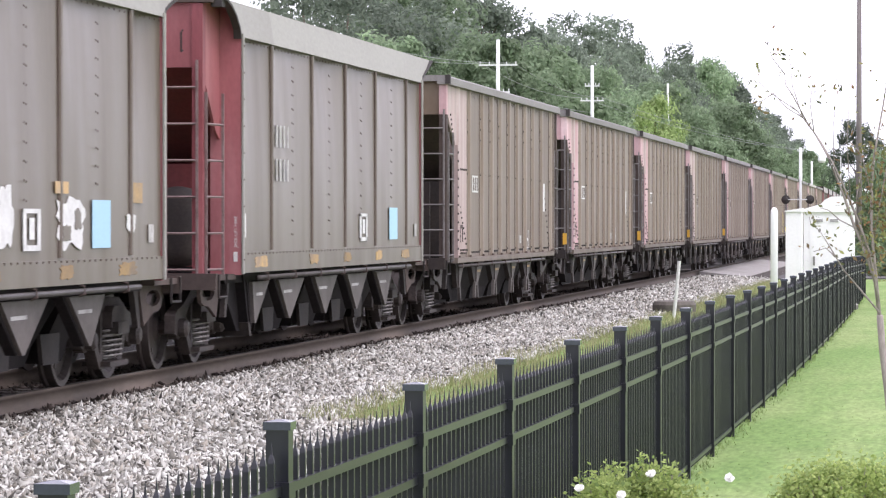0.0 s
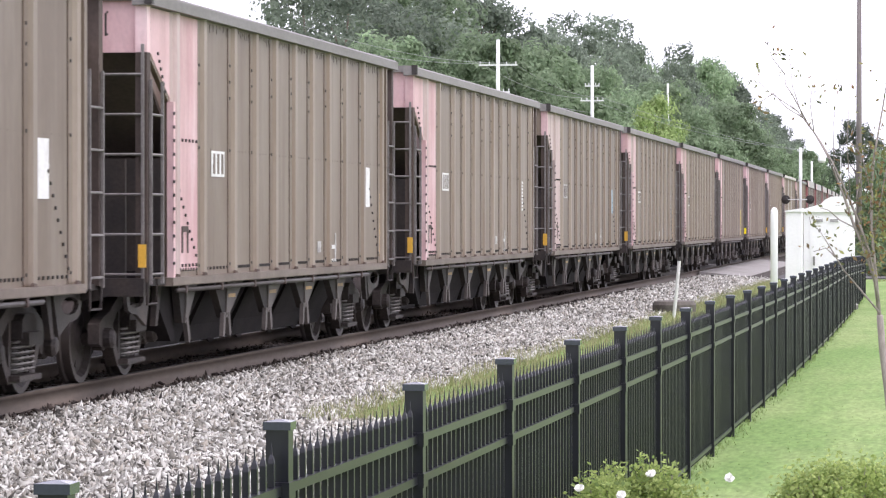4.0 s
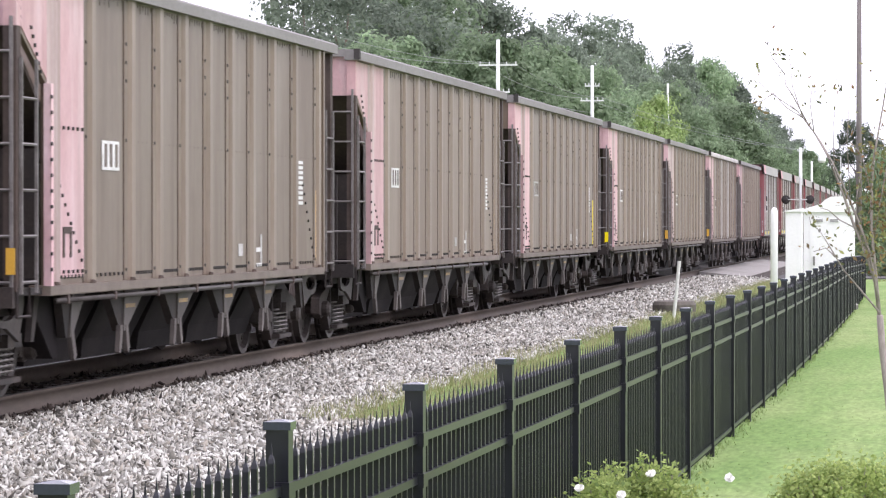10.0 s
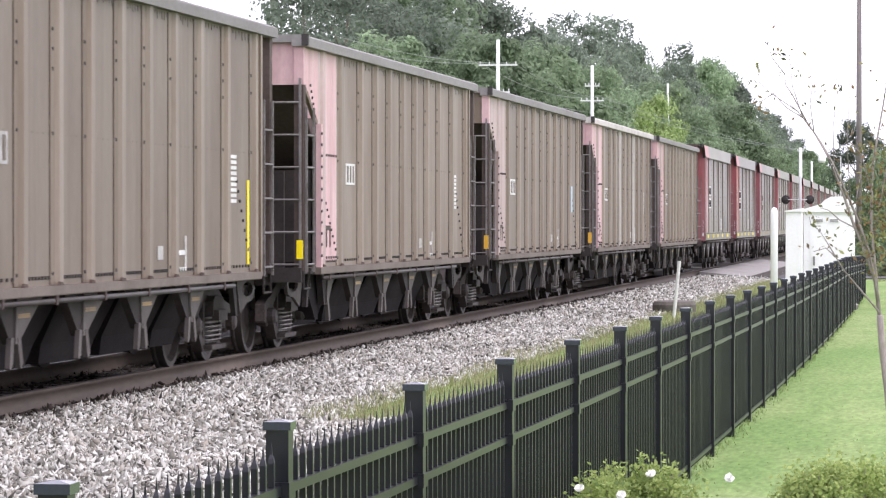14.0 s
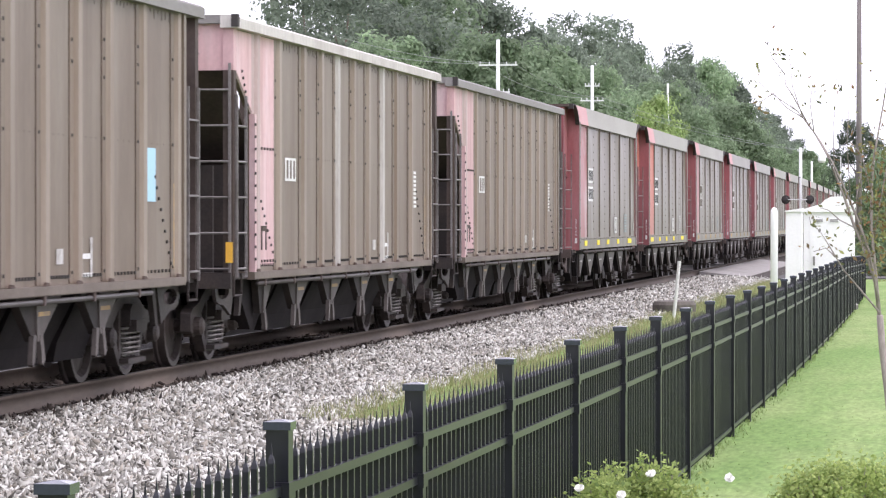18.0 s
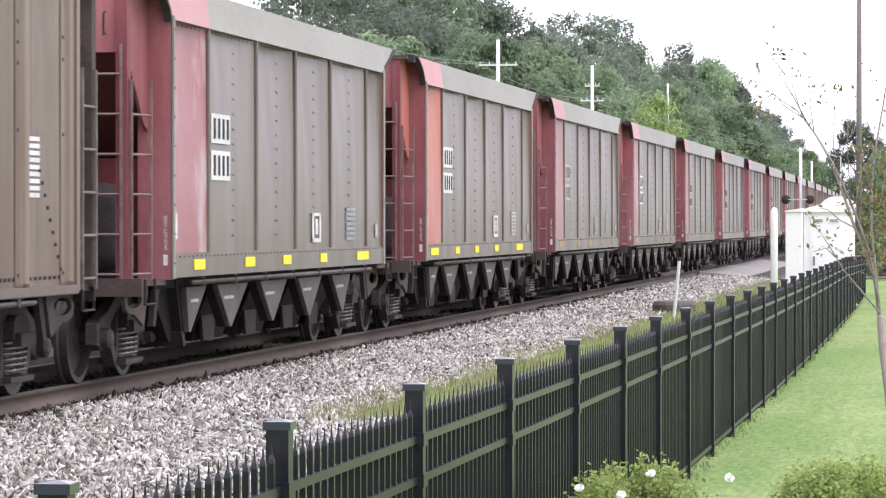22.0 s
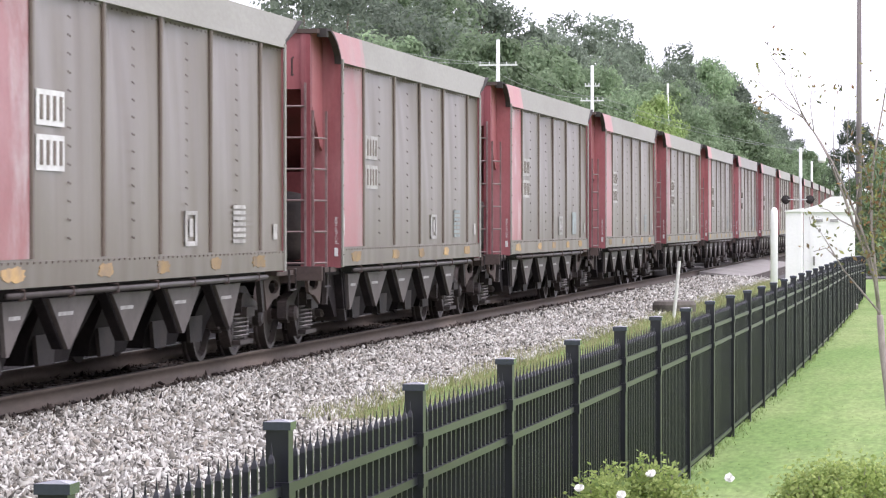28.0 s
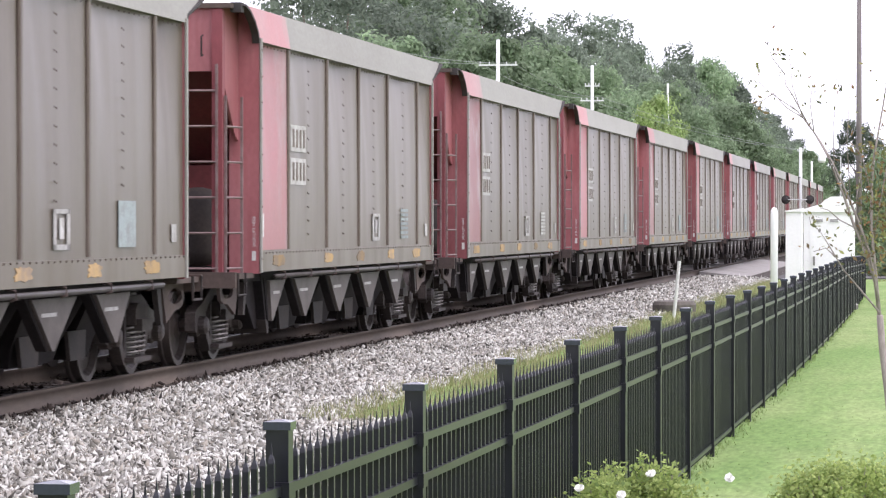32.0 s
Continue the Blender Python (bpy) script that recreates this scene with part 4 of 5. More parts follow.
BASE_RIBBED, BASE_SMOOTH = ribbed_car(), smooth_car()
FAR[0] = True
BASE_FAR = smooth_car()
TRAIN = {}
for n in range(-2, 29):
    ribbed = 0 <= n <= 10
    if n == 0:
        car = BASE_RIBBED
    elif n == 11:
        car = BASE_SMOOTH
    elif n == 21:
        car = BASE_FAR
    else:
        car = copy_thing(BASE_RIBBED if ribbed else BASE_FAR if n > 21 else BASE_SMOOTH, Matrix())
    TRAIN[n] = car
for n, car in TRAIN.items():
    ribbed = 0 <= n <= 10
    if ribbed:
        y = -1.475
        p = plate(car, 3.02, 3.66, 2.12, 2.40, -1.513, FADED if n in (3, 6) else WHITE, "number_plate", "white number plate with dark bars")
        lettering(p, 3.04, 3.64, 2.15, 2.37, -1.516, 3, SILL)
        if n in (0, 1, 3, 8):
            plate(car, 12.26, 12.70, 1.83, 2.37, -1.513, BLUE if n in (3, 8) else WHITE, "stencil_plate", "faded rectangular stencil")
        else:
            for q in range(9):
                plate(car, 12.28, 12.66, 1.84 + 0.062 * q, 1.88 + 0.062 * q, -1.513, WHITE, "stencil_bar")
        for q, (a, b) in enumerate(((9.82, 9.90), (10.17, 10.25))):
            plate(car, a, b, 1.12, 1.48, -1.513, FADED, "stencil_bar")
        plate(car, 9.82, 10.25, 1.28, 1.33, -1.513, WHITE, "stencil_bar")
        plate(car, 9.82, 10.25, 1.11, 1.15, -1.514, WHITE, "stencil_bar")
        plate(car, 9.0, 9.22, 1.24, 1.38, -1.513, FADED, "stencil_plate")
        plate(car, 1.62, 1.92, 1.52, 1.58, -1.519, SHADY, "stencil_bar")
        plate(car, 1.62, 1.68, 1.30, 1.58, -1.519, SHADY, "stencil_bar")
        plate(car, 1.86, 1.92, 1.30, 1.58, -1.519, SHADY, "stencil_bar")
        if n in (1, 3, 4, 5, 6, 8, 9):
            plate(car, 13.22 if n == 6 else 13.46, 13.33 if n == 6 else 13.62, 1.14, 2.02 if n != 6 else 2.1, -1.513, YELLOW if n == 6 else AMBER, "reflector_strip", "upright yellow strip")
        if n in (1, 2, 3, 4, 7, 8, 9):
            part("reflector", Shape().box(-0.012, 0.0, -1.545, -1.465, 1.17, 1.40), YELLOW if n == 7 else ORANGE, car, "amber reflector on the corner post")
        if n in (0, 3, 5, 6, 8):
            repaint(car, ("end_plate",), GREY if n != 5 else PINK)
        if n in (0, 3, 8):
            repaint(car, ("end_panel",), PALE)
            for o in car.children:
                if o.name.split(".")[0] == "corner_flange" and o.material_slots[0].material == PINK:
                    o.material_slots[0].link = "OBJECT"
                    o.material_slots[0].material = PALE
        if n == 9:
            repaint(car, ("top_chord",), BARE)
            for o in car.children:
                if o.name.split(".")[0] == "rib" and min(abs(o.data.vertices[0].co.x - x) for x in (6.35, 9.7)) < 0.2:
                    o.material_slots[0].link = "OBJECT"
                    o.material_slots[0].material = BARE
    else:
        for z0, z1, m_ in ((2.48, 2.80, 4), (2.08, 2.40, 4)):
            if n >= 11:
                p = plate(car, 2.88, 3.80, z0, z1, -1.564, WHITE if n in (11, 12, 14) else FADED, "number_plate", "worn white number plate with dark bars")
                lettering(p, 2.92, 3.78, z0 + 0.05, z1 - 0.05, -1.568, m_, BLACK if n < 13 else SILL)
            else:
                lettering(car, 2.92, 3.78, z0 + 0.03, z1 - 0.03, -1.562, m_, FADED)
        if n in (11, 12):
            for x, w in ((1.5, 0.75), (4.0, 0.42), (6.15, 0.42), (8.5, 0.45), (11.3, 0.85)) if n == 12 else ((1.98, 0.5), (4.5, 0.5), (6.6, 0.47), (8.9, 0.43), (11.45, 0.85)):
                plate(car, x, x + w, 1.12, 1.23, -1.589, YELLOW, "reflector", "bright yellow reflective patch")
        else:
            for q, (x, w) in enumerate(((1.7, 0.75), (4.9, 0.6), (7.2, 0.55), (9.6, 0.5), (11.7, 0.7))):
                flake(car, x, x + w, 1.10, 1.24, -1.586, DULL, 50 + 7 * n + q, "faded amber patch")
        if n in (-2, -1, 16) or n > 19:
            plate(car, 10.8, 11.46, 1.38, 1.83, -1.564, BLUE if n < 0 else FADED_BLUE, "stencil_plate", "pale blue stencilled panel")
        else:
            for q in range(7):
                plate(car, 10.8, 11.42, 1.39 + 0.064 * q, 1.43 + 0.064 * q, -1.564, FADED_BLUE if n % 2 else FADED, "stencil_bar")
        for a, b, c, d in ((8.5, 9.05, 1.37, 1.42), (8.5, 9.05, 1.70, 1.74), (8.5, 8.60, 1.37, 1.74), (8.95, 9.05, 1.37, 1.74), (8.70, 8.85, 1.47, 1.66)):
            plate(car, a, b, c, d, -1.564, WHITE if n < 13 else FADED, "stencil_bar")
        plate(car, 12.95, 13.15, 1.42, 1.60, -1.564, FADED, "stencil_plate")
        plate(car, 1.14, 1.28, 1.45, 1.72, -1.572, WHITE, "stencil_plate")
        if n in (-2, -1):
            repaint(car, ("end_panel",), TAUPE)
        if n in (-2, -1):
            repaint(car, ("plate_paint",), ROOFING)
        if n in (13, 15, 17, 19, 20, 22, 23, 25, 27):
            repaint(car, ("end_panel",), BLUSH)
        if n == -2:
            flake(car, 9.55, 10.55, 1.37, 1.86, -1.565, WHITE, 1, "patch of flaking white paint")
            flake(car, 7.75, 8.2, 1.36, 1.95, -1.565, WHITE, 2, "patch of flaking white paint")
            flake(car, 9.75, 10.05, 1.45, 1.6, -1.571, TAUPE, 3, "bare spot in the flaking paint")
            flake(car, 10.15, 10.4, 1.55, 1.75, -1.571, TAUPE, 4, "bare spot in the flaking paint")
            plate(car, 9.5, 9.94, 1.88, 1.99, -1.572, AMBER, "paint_patch")
            plate(car, 12.29, 12.69, 1.81, 2.01, -1.565, AMBER, "paint_patch")
            flake(car, 12.05, 12.42, 1.52, 1.70, -1.566, WHITE, 5, "patch of flaking white paint")
        if n == 12:
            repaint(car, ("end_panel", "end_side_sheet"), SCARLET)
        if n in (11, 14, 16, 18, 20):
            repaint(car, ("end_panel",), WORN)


# ---- the fence ----
POST_AT = [4.95, 7.45, 9.95, 12.46, 14.95, 17.55, 20.01, 22.36, 24.83, 27.27, 29.74, 32.19, 34.58, 36.93, 39.3, 41.65, 44.05, 46.4]
POST_AT += [46.4 + 2.47 * (i + 1) for i in range(18)]


def fence_top(s):
    return 1.31 - 0.0022 * max(s - 7, 0) if s < 35 else max(1.248 - 0.0006 * (s - 35), 0.6) - (0.008 * (s - 66) if s > 66 else 0)


def lawn_z(s):
    return fence_top(s) - 1.25


fence = thing("metal_fence", "black powder-coated steel picket fence beside the lawn", "fence")
post_me = Shape().box(-0.035, 0.035, -0.035, 0.035, -0.1, 1.225).mesh("post", FENCE)
cap = Shape()
cap.prism([(-0.043, 1.215), (0.043, 1.215), (0.043, 1.24), (-0.043, 1.24)], "y", -0.043, 0.043)
cap.add([(-0.043, -0.043, 1.24), (0.043, -0.043, 1.24), (0.043, 0.043, 1.24), (-0.043, 0.043, 1.24), (-0.008, -0.008, 1.2465), (0.008, -0.008, 1.2465), (0.008, 0.008, 1.2465), (-0.008, 0.008, 1.2465)],
        [(0, 1, 5, 4), (1, 2, 6, 5), (2, 3, 7, 6), (3, 0, 4, 7), (4, 5, 6, 7)])
cap_me = cap.mesh("cap", CAP)
h = 0.0095
picket = Shape()
for r_, z_ in ((h, 0.02), (h, 1.120), (0.0075, 1.134), (0.0032, 1.146), (0.0022, 1.162), (0.0006, 1.182)):
    picket.v += [(-r_, -r_, z_), (r_, -r_, z_), (r_, r_, z_), (-r_, r_, z_)]
picket.f = [(3, 2, 1, 0), (20, 21, 22, 23)] + [(4 * k_ + i, 4 * k_ + (i + 1) % 4, 4 * k_ + 4 + (i + 1) % 4, 4 * k_ + 4 + i) for k_ in range(5) for i in range(4)]
picket_me = picket.mesh("picket", FENCE)
bracket_me = Shape().box(-0.048, 0.048, -0.040, 0.040, -0.026, 0.026).mesh("bracket", FENCE)
far = Shape()
for q in range(len(POST_AT) - 1):
    s0, s1 = POST_AT[q], POST_AT[q + 1]
    PANEL = s1 - s0
    y0, y1, z0, z1 = fence_y(s0), fence_y(s1), lawn_z(s0), lawn_z(s1)
    turn = math.atan2(y1 - y0, PANEL)
    post = part("post", post_me, None, fence, at=Matrix.Translation((s0, y0, z0)) @ Matrix.Rotation(turn, 4, "Z"))
    part("cap", cap_me, None, post)
    skew = Matrix.Translation((s0, y0, z0)) @ Matrix(((1, 0, 0, 0), ((y1 - y0) / PANEL, 1, 0, 0), ((z1 - z0) / PANEL, 0, 1, 0), (0, 0, 0, 1)))
    for zr in (1.03, 0.875, 0.055):
        part("fence_rail", Shape().box(0.03, PANEL - 0.03, -0.016, 0.016, zr - 0.015, zr + 0.015, skew), FENCE, fence)
        if q < 16 and zr > 0.5:
            part("bracket", bracket_me, None, post, at=Matrix.Translation((0, 0, zr)))
    for p in range(20):
        x = PANEL * (p + 1) / 21
        m = Matrix.Translation(skew @ Vector((x, 0, 0)))
        if q < 15:
            part("picket", picket_me, None, fence, at=m)
        else:
            far.add([m @ Vector(c) for c in picket.v], picket.f)
part("far_pickets", far, FENCE, fence, "pickets of the far panels", "stuff")


# ---- plants ----
def scatter_quads(centres, sizes, rng, flat=0.0, aspect=0.55, normals=None):
    """Leaf-shaped rhombs with random turns about centres (n, 3)."""
    n = len(centres)
    a = rng.normal(size=(n, 3))
    a[:, 2] *= 1 - flat
    if normals is not None:
        a -= (a * normals).sum(1)[:, None] * normals
    a /= np.linalg.norm(a, axis=1)[:, None]
    b = rng.normal(size=(n, 3)) if normals is None else np.cross(normals, a)
    b -= (b * a).sum(1)[:, None] * a
    b /= np.linalg.norm(b, axis=1)[:, None]
    S = sizes[:, None]
    V = np.stack([centres - a * S, centres + b * S * aspect, centres + a * S, centres - b * S * aspect], 1)
    return V.reshape(-1, 3), np.arange(n * 4).reshape(n, 4)


def grow_tree(seed, height, spread, mat, bark, clumps, per, leaf, base=0.3, trunk_r=0.28, name="tree", label="", category="tree", group=""):
    rng = np.random.default_rng(seed)
    t = thing(name, label, category, group)
    s = Shape()
    lean = rng.normal(0, 0.03, 2)
    top = Vector((lean[0] * height, lean[1] * height, height * 0.86))
    pts = [Vector((0, 0, -0.3)), Vector((0, 0, height * 0.25)), top * 0.6 + Vector((0.2, -0.1, 0)), top]
    s.tube(pts, [trunk_r * 1.3, trunk_r, trunk_r * 0.6, 0.05], 8)
    centres, norms = [], []
    for q in range(clumps):
        u = rng.uniform(base, 1.0)
        wide = spread * (0.35 + 0.75 * math.sin(math.pi * min(1.0, (u - base) / (1 - base) * 0.85 + 0.12))) * rng.uniform(0.45, 1.0)
        an = rng.uniform(0, 2 * math.pi)
        c = Vector((lean[0] * height * u + wide * math.cos(an), lean[1] * height * u + wide * math.sin(an), height * u))
        if q % 3 == 0:
            root = Vector((lean[0] * height * u, lean[1] * height * u, height * max(0.15, u - 0.22)))
            s.tube([root, (root + c) / 2 + Vector((0, 0, 0.3)), c], [trunk_r * 0.32, trunk_r * 0.2, 0.03], 5)
        r = spread * rng.uniform(0.16, 0.34)
        d = rng.normal(size=(per, 3))
        d /= np.linalg.norm(d, axis=1)[:, None]
        lump = 1 + 0.28 * np.sin(d @ rng.normal(0, 3.2, 3) + q) + 0.2 * np.sin(d @ rng.normal(0, 6, 3))
        centres.append(np.array(c) + d * (rng.uniform(0.35, 1.0, per) ** 0.4 * lump)[:, None] * r * np.array((1, 1, 0.72)))
        nn = d + rng.normal(0, 0.42, (per, 3)) + np.array((0, 0, 0.25))
        norms.append(nn / np.linalg.norm(nn, axis=1)[:, None])
    C = np.concatenate(centres)
    v, f = scatter_quads(C, rng.uniform(0.55, 1.3, len(C)) * leaf, rng, 0.0, 0.6, np.concatenate(norms))
    part("trunk", s, bark, t, smooth=True)
    part("crown", raw_mesh("crown", v, f, mat), None, t)
    return t


TREES = [grow_tree(11, 19, 6.2, LEAF_DARK, BARK, 74, 330, 0.19, 0.24, label="tall dark green broadleaf tree beyond the tracks", group="trees beyond the tracks"),
         grow_tree(12, 17, 5.4, LEAF_MID, BARK, 80, 330, 0.19, 0.16, label="full green broadleaf tree beyond the tracks", group="trees beyond the tracks"),
         grow_tree(13, 20, 5.6, LEAF_DARK, BARK, 46, 230, 0.19, 0.33, label="tall oak with an open ragged crown", group="trees beyond the tracks"),
         grow_tree(14, 12, 5.0, LEAF_MID, BARK, 70, 330, 0.19, 0.06, label="low bushy green tree beyond the tracks", group="trees beyond the tracks"),
         grow_tree(15, 10.5, 4.2, LEAF_BRIGHT, BARK, 60, 170, 0.19, 0.06, label="bright yellow-green bushy tree", group="trees beyond the tracks")]
MIX = random.Random(3)
used = set()


def plant(kind, s, lat, height, wide):
    k = height / (19, 17, 20, 12, 10.5)[kind]
    if kind in used:
        t = copy_thing(TREES[kind], Matrix())
    else:
        t = TREES[kind]
        used.add(kind)
    t.matrix_basis = pose(s, lat, 0, rz=MIX.uniform(0, 360)) @ Matrix.Diagonal((k * wide, k * wide, k, 1))


# the back row rises to about 26 m and falls again far off; before it lower, fuller trees
s = 226.0
while s < 1010:
    top = np.interp(s, [196, 240, 272, 326, 363, 388, 437, 510, 680, 820, 1000], [16.4, 18.6, 18.4, 20.0, 20.6, 24.6, 23.0, 25.2, 23.2, 20.0, 15.5])
    kind = 2 if s < 250 or 355 < s < 420 else MIX.choice((0, 1, 2, 2))
    plant(kind, s, 46 + MIX.uniform(-3, 3), float(top) * MIX.uniform(1.0, 1.14), 1.0 if s < 300 else 0.82)
    s *= 1.045
s = 199.0
while s < 800:
    top = np.interp(s, [188, 215, 255, 300, 365, 480, 640, 800], [11.5, 13.0, 13.5, 13.8, 14.4, 15.5, 14.0, 11.5])
    plant(MIX.choice((1, 3, 3)), s, 36.5 + MIX.uniform(-2.5, 2), float(top) * MIX.uniform(0.95, 1.2), 0.9)
    s *= 1.055
for s, lat, hgt in ((298, 29.0, 11.6), (309, 30.4, 13.0), (318, 31.2, 12.0)):
    plant(4, s, lat, hgt, 0.66)
for s, lat, hgt, kind in ((640, 23, 20.5, 0), (610, 18, 14, 3), (650, 15, 17, 1), (630, 9, 15, 0), (600, 4, 13, 3), (560, 12, 9, 3), (590, 20, 11, 3), (520, 7, 7, 3), (640, -3, 15, 1), (480, 15.5, 5.5, 3), (470, 3, 6, 3)):
    plant(kind, s, lat, hgt, 0.8)
for s, lat, hgt in ((118, 3.6, 1.5), (121, 2.6, 1.7), (124, 4.4, 1.3)):
    plant(3, s, lat, hgt, 1.2)

# ---- utility poles and wires beyond the tracks ----

def utility_pole(s, lat, height, arms, mat, r=0.15, arm_mat=None, label="pale utility pole with crossarms beyond the tracks", rz=0):
    t = thing("utility_pole", label, "pole", "utility poles", at=pose(s, lat, 0, rz=rz))
    part("pole_shaft", Shape().tube([(0, 0, -0.3), (0, 0, height * 0.5), (0, 0, height)], [r * 1.15, r, r * 0.8], 10), mat, t, smooth=True)
    for z, half in arms:
        part("crossarm", Shape().box(-0.05, 0.05, -half, half, z - 0.045, z + 0.045), arm_mat or mat, t)
        for y in (-half * 0.92, -half * 0.45, half * 0.45, half * 0.92):
            part("insulator", Shape().lathe([(0.02, z + 0.045), (0.04, z + 0.08), (0.035, z + 0.17), (0.015, z + 0.20)], "z", 8, (0, y, 0)), mat, t)
    return t


utility_pole(195, 28.2, 12.7, ((11.2, 1.15), (9.6, 0.7)), POLE_PALE, 0.13)
utility_pole(226, 26.2, 12.6, ((11.2, 0.5), (10.2, 0.8)), POLE_PALE, 0.13)
utility_pole(345, 32.1, 16.3, (), POLE_PALE, 0.13, label="bare pale pole among the trees")
utility_pole(300, 16.0, 8.6, ((8.3, 0.3),), POLE_PALE, 0.17, label="pale pole above the rail cars")
utility_pole(330, 16.5, 7.9, (), POLE_PALE, 0.12, label="pale pole above the rail cars")
utility_pole(182, 6.55, 15.6, (), POLE, 0.15, label="tall weathered wooden pole beside the crossing road")


def wire(name, pts, sag, r, label):
    s = Shape()
    out = []
    for p, q in zip(pts, pts[1:]):
        p, q = Vector(p), Vector(q)
        out += [p.lerp(q, u / 8) - Vector((0, 0, sag * 4 * (u / 8) * (1 - u / 8))) for u in range(9)]
    s.tube(out, r, 4)
    return whole(name, s, WIRE, label, "cable", group="overhead lines")


wire("overhead_wire", [(150, 33, 11.0), (195, 29.2, 11.3), (226, 26.9, 10.4), (300, 16.3, 8.4)], 0.5, 0.013, "grey overhead wire slung from pole to pole")
wire("overhead_wire", [(150, 31, 11.0), (195, 27.2, 11.3), (226, 25.5, 10.4), (300, 15.7, 8.4)], 0.5, 0.013, "grey overhead wire slung from pole to pole")
wire("overhead_wire", [(140, 33, 9.2), (195, 28.7, 9.7), (345, 32.1, 13.1)], 0.7, 0.018, "thick grey overhead cable")
wire("guy_wire", [(195, 28.2, 12.2), (199, 26.2, 6.0)], 0.0, 0.012, "taut guy wire of the pole")

# ---- crossing, markers and cabinets ----
for lat0, lat1, z1 in ((-2.5, -0.85, 0.235), (-0.68, 0.68, 0.274), (0.85, 3.0, 0.262)):
    ob = whole("crossing_panel", Shape().prism([(lat0, -0.05), (lat1, -0.05), (lat1, z1), (lat0, z1 if lat0 > -2 else 0.06)], "x", -18, 21), CONCRETE, "pale concrete panel of the road crossing", "crossing", "structure")
    ob.matrix_basis = pose(131, track_y(131), 0, rz=math.degrees(BEND * 131))
whole("road", Shape().prism([(112, 7.0), (150, 7.0), (150, -40), (124, -40)], "z", -0.05, 0.03), ASPHALT, "worn asphalt road leading to the crossing", "road", "structure")

marker = thing("marker_post", "thin leaning white marker post beside the ballast", "post", at=pose(66, 6.02, 0, rx=5.5))
part("stake", Shape().tube([(0, 0, -0.1), (0, 0, 1.14)], 0.035, 8), WHITE, marker)
part("marker_band", Shape().tube([(0, 0, 1.14), (0, 0, 1.22)], 0.037, 8), BOLT, marker, "dark band at the top")
vault = whole("concrete_vault", Shape().lathe([(0.45, -0.1), (0.46, 0.18), (0.42, 0.25), (0.30, 0.27), (0.02, 0.275)], "z", 20), VAULT, "low dark weathered round concrete vault in the grass", "vault")
vault.matrix_basis = pose(69.5, 6.33, 0)
bollard = thing("white_post", "thick white plastic post with a rounded top", "post", at=pose(52, 3.18, 0))
part("post_body", Shape().lathe([(0.058, -0.2), (0.058, 2.02), (0.054, 2.08), (0.035, 2.12), (0.01, 2.135)], "z", 14), CABINET, bollard, smooth=True)

hut = thing("signal_cabinet", "white sheet-metal signal cabinet with a shallow peaked roof", "cabinet", at=pose(74.6, 3.36, 0, rz=3))
part("cabinet_body", Shape().box(-0.6, 0.6, -0.55, 0.55, 0.0, 2.15), CABINET, hut)
part("cabinet_roof", Shape().prism([(-0.60, 2.13), (0.60, 2.13), (0.60, 2.18), (0.08, 2.335), (-0.08, 2.335), (-0.60, 2.18)], "x", -0.68, 0.68), CABINET, hut)
part("cabinet_door", Shape().box(-0.62, -0.60, -0.48, 0.40, 0.15, 2.02), CABINET, hut)
part("door_handle", Shape().box(-0.65, -0.62, 0.30, 0.34, 0.95, 1.15), CHORD, hut)
for y_ in (-0.12, 0.22):
    vent = part("vent", Shape().box(-0.635, -0.62, y_ - 0.10, y_ + 0.10, 1.90, 1.98), CABINET, hut, "louvred vent")
    for z_ in (1.915, 1.94, 1.965):
        part("vent_slat", Shape().box(-0.645, -0.635, y_ - 0.09, y_ + 0.09, z_ - 0.006, z_ + 0.006), CHORD, vent)
part("plinth", Shape().box(-0.7, 0.7, -0.65, 0.65, -0.1, 0.08), CONCRETE, hut)
box2 = thing("equipment_box", "narrow white equipment box beside the signal cabinet", "cabinet", at=pose(72.5, 4.0, 0))
part("box_body", Shape().box(-0.3, 0.3, -0.17, 0.17, 0.0, 2.13), CABINET, box2)
part("box_lid", Shape().prism([(-0.19, 2.13), (0.19, 2.13), (0.19, 2.15), (-0.19, 2.21)], "x", -0.34, 0.34), CABINET, box2)
shed = thing("signal_cabinet", "tall white cabinet with a rounded top behind the signal cabinet", "cabinet", at=pose(86, 3.62, 0))
part("cabinet_body", Shape().box(-0.5, 0.5, -0.40, 0.40, 0.0, 2.30), CABINET, shed)
part("cabinet_roof", Shape().prism([(-0.43, 2.28), (0.43, 2.28), (0.43, 2.36), (0.32, 2.48), (0.15, 2.56), (-0.15, 2.56), (-0.32, 2.48), (-0.43, 2.36)], "x", -0.55, 0.55), CABINET, shed)
part("plinth", Shape().box(-0.6, 0.6, -0.50, 0.50, -0.1, 0.08), CONCRETE, shed)

sig = thing("crossing_signal", "crossing signal mast with dark round lamp hoods", "signal", at=pose(150, 8.0, 0))
part("mast", Shape().tube([(0, 0, 0), (0, 0, 3.9)], 0.055, 8), POLE_PALE, sig)
part("signal_arm", Shape().box(-0.03, 0.03, -0.5, 0.7, 2.905, 2.95), POLE_PALE, sig)
for y in (0.66, -0.42):
    part("lamp_hood", Shape().lathe([(0.02, 0.05), (0.20, 0.04), (0.20, 0.0), (0.11, -0.02), (0.11, -0.3), (0.02, -0.32)], "x", 16, (0, y, 2.92)), BOLT, sig, "black round signal hood")
lamp = thing("street_lamp", "white street lamp head on an arm beyond the crossing", "street lamp", at=pose(250, 11.75, 0))
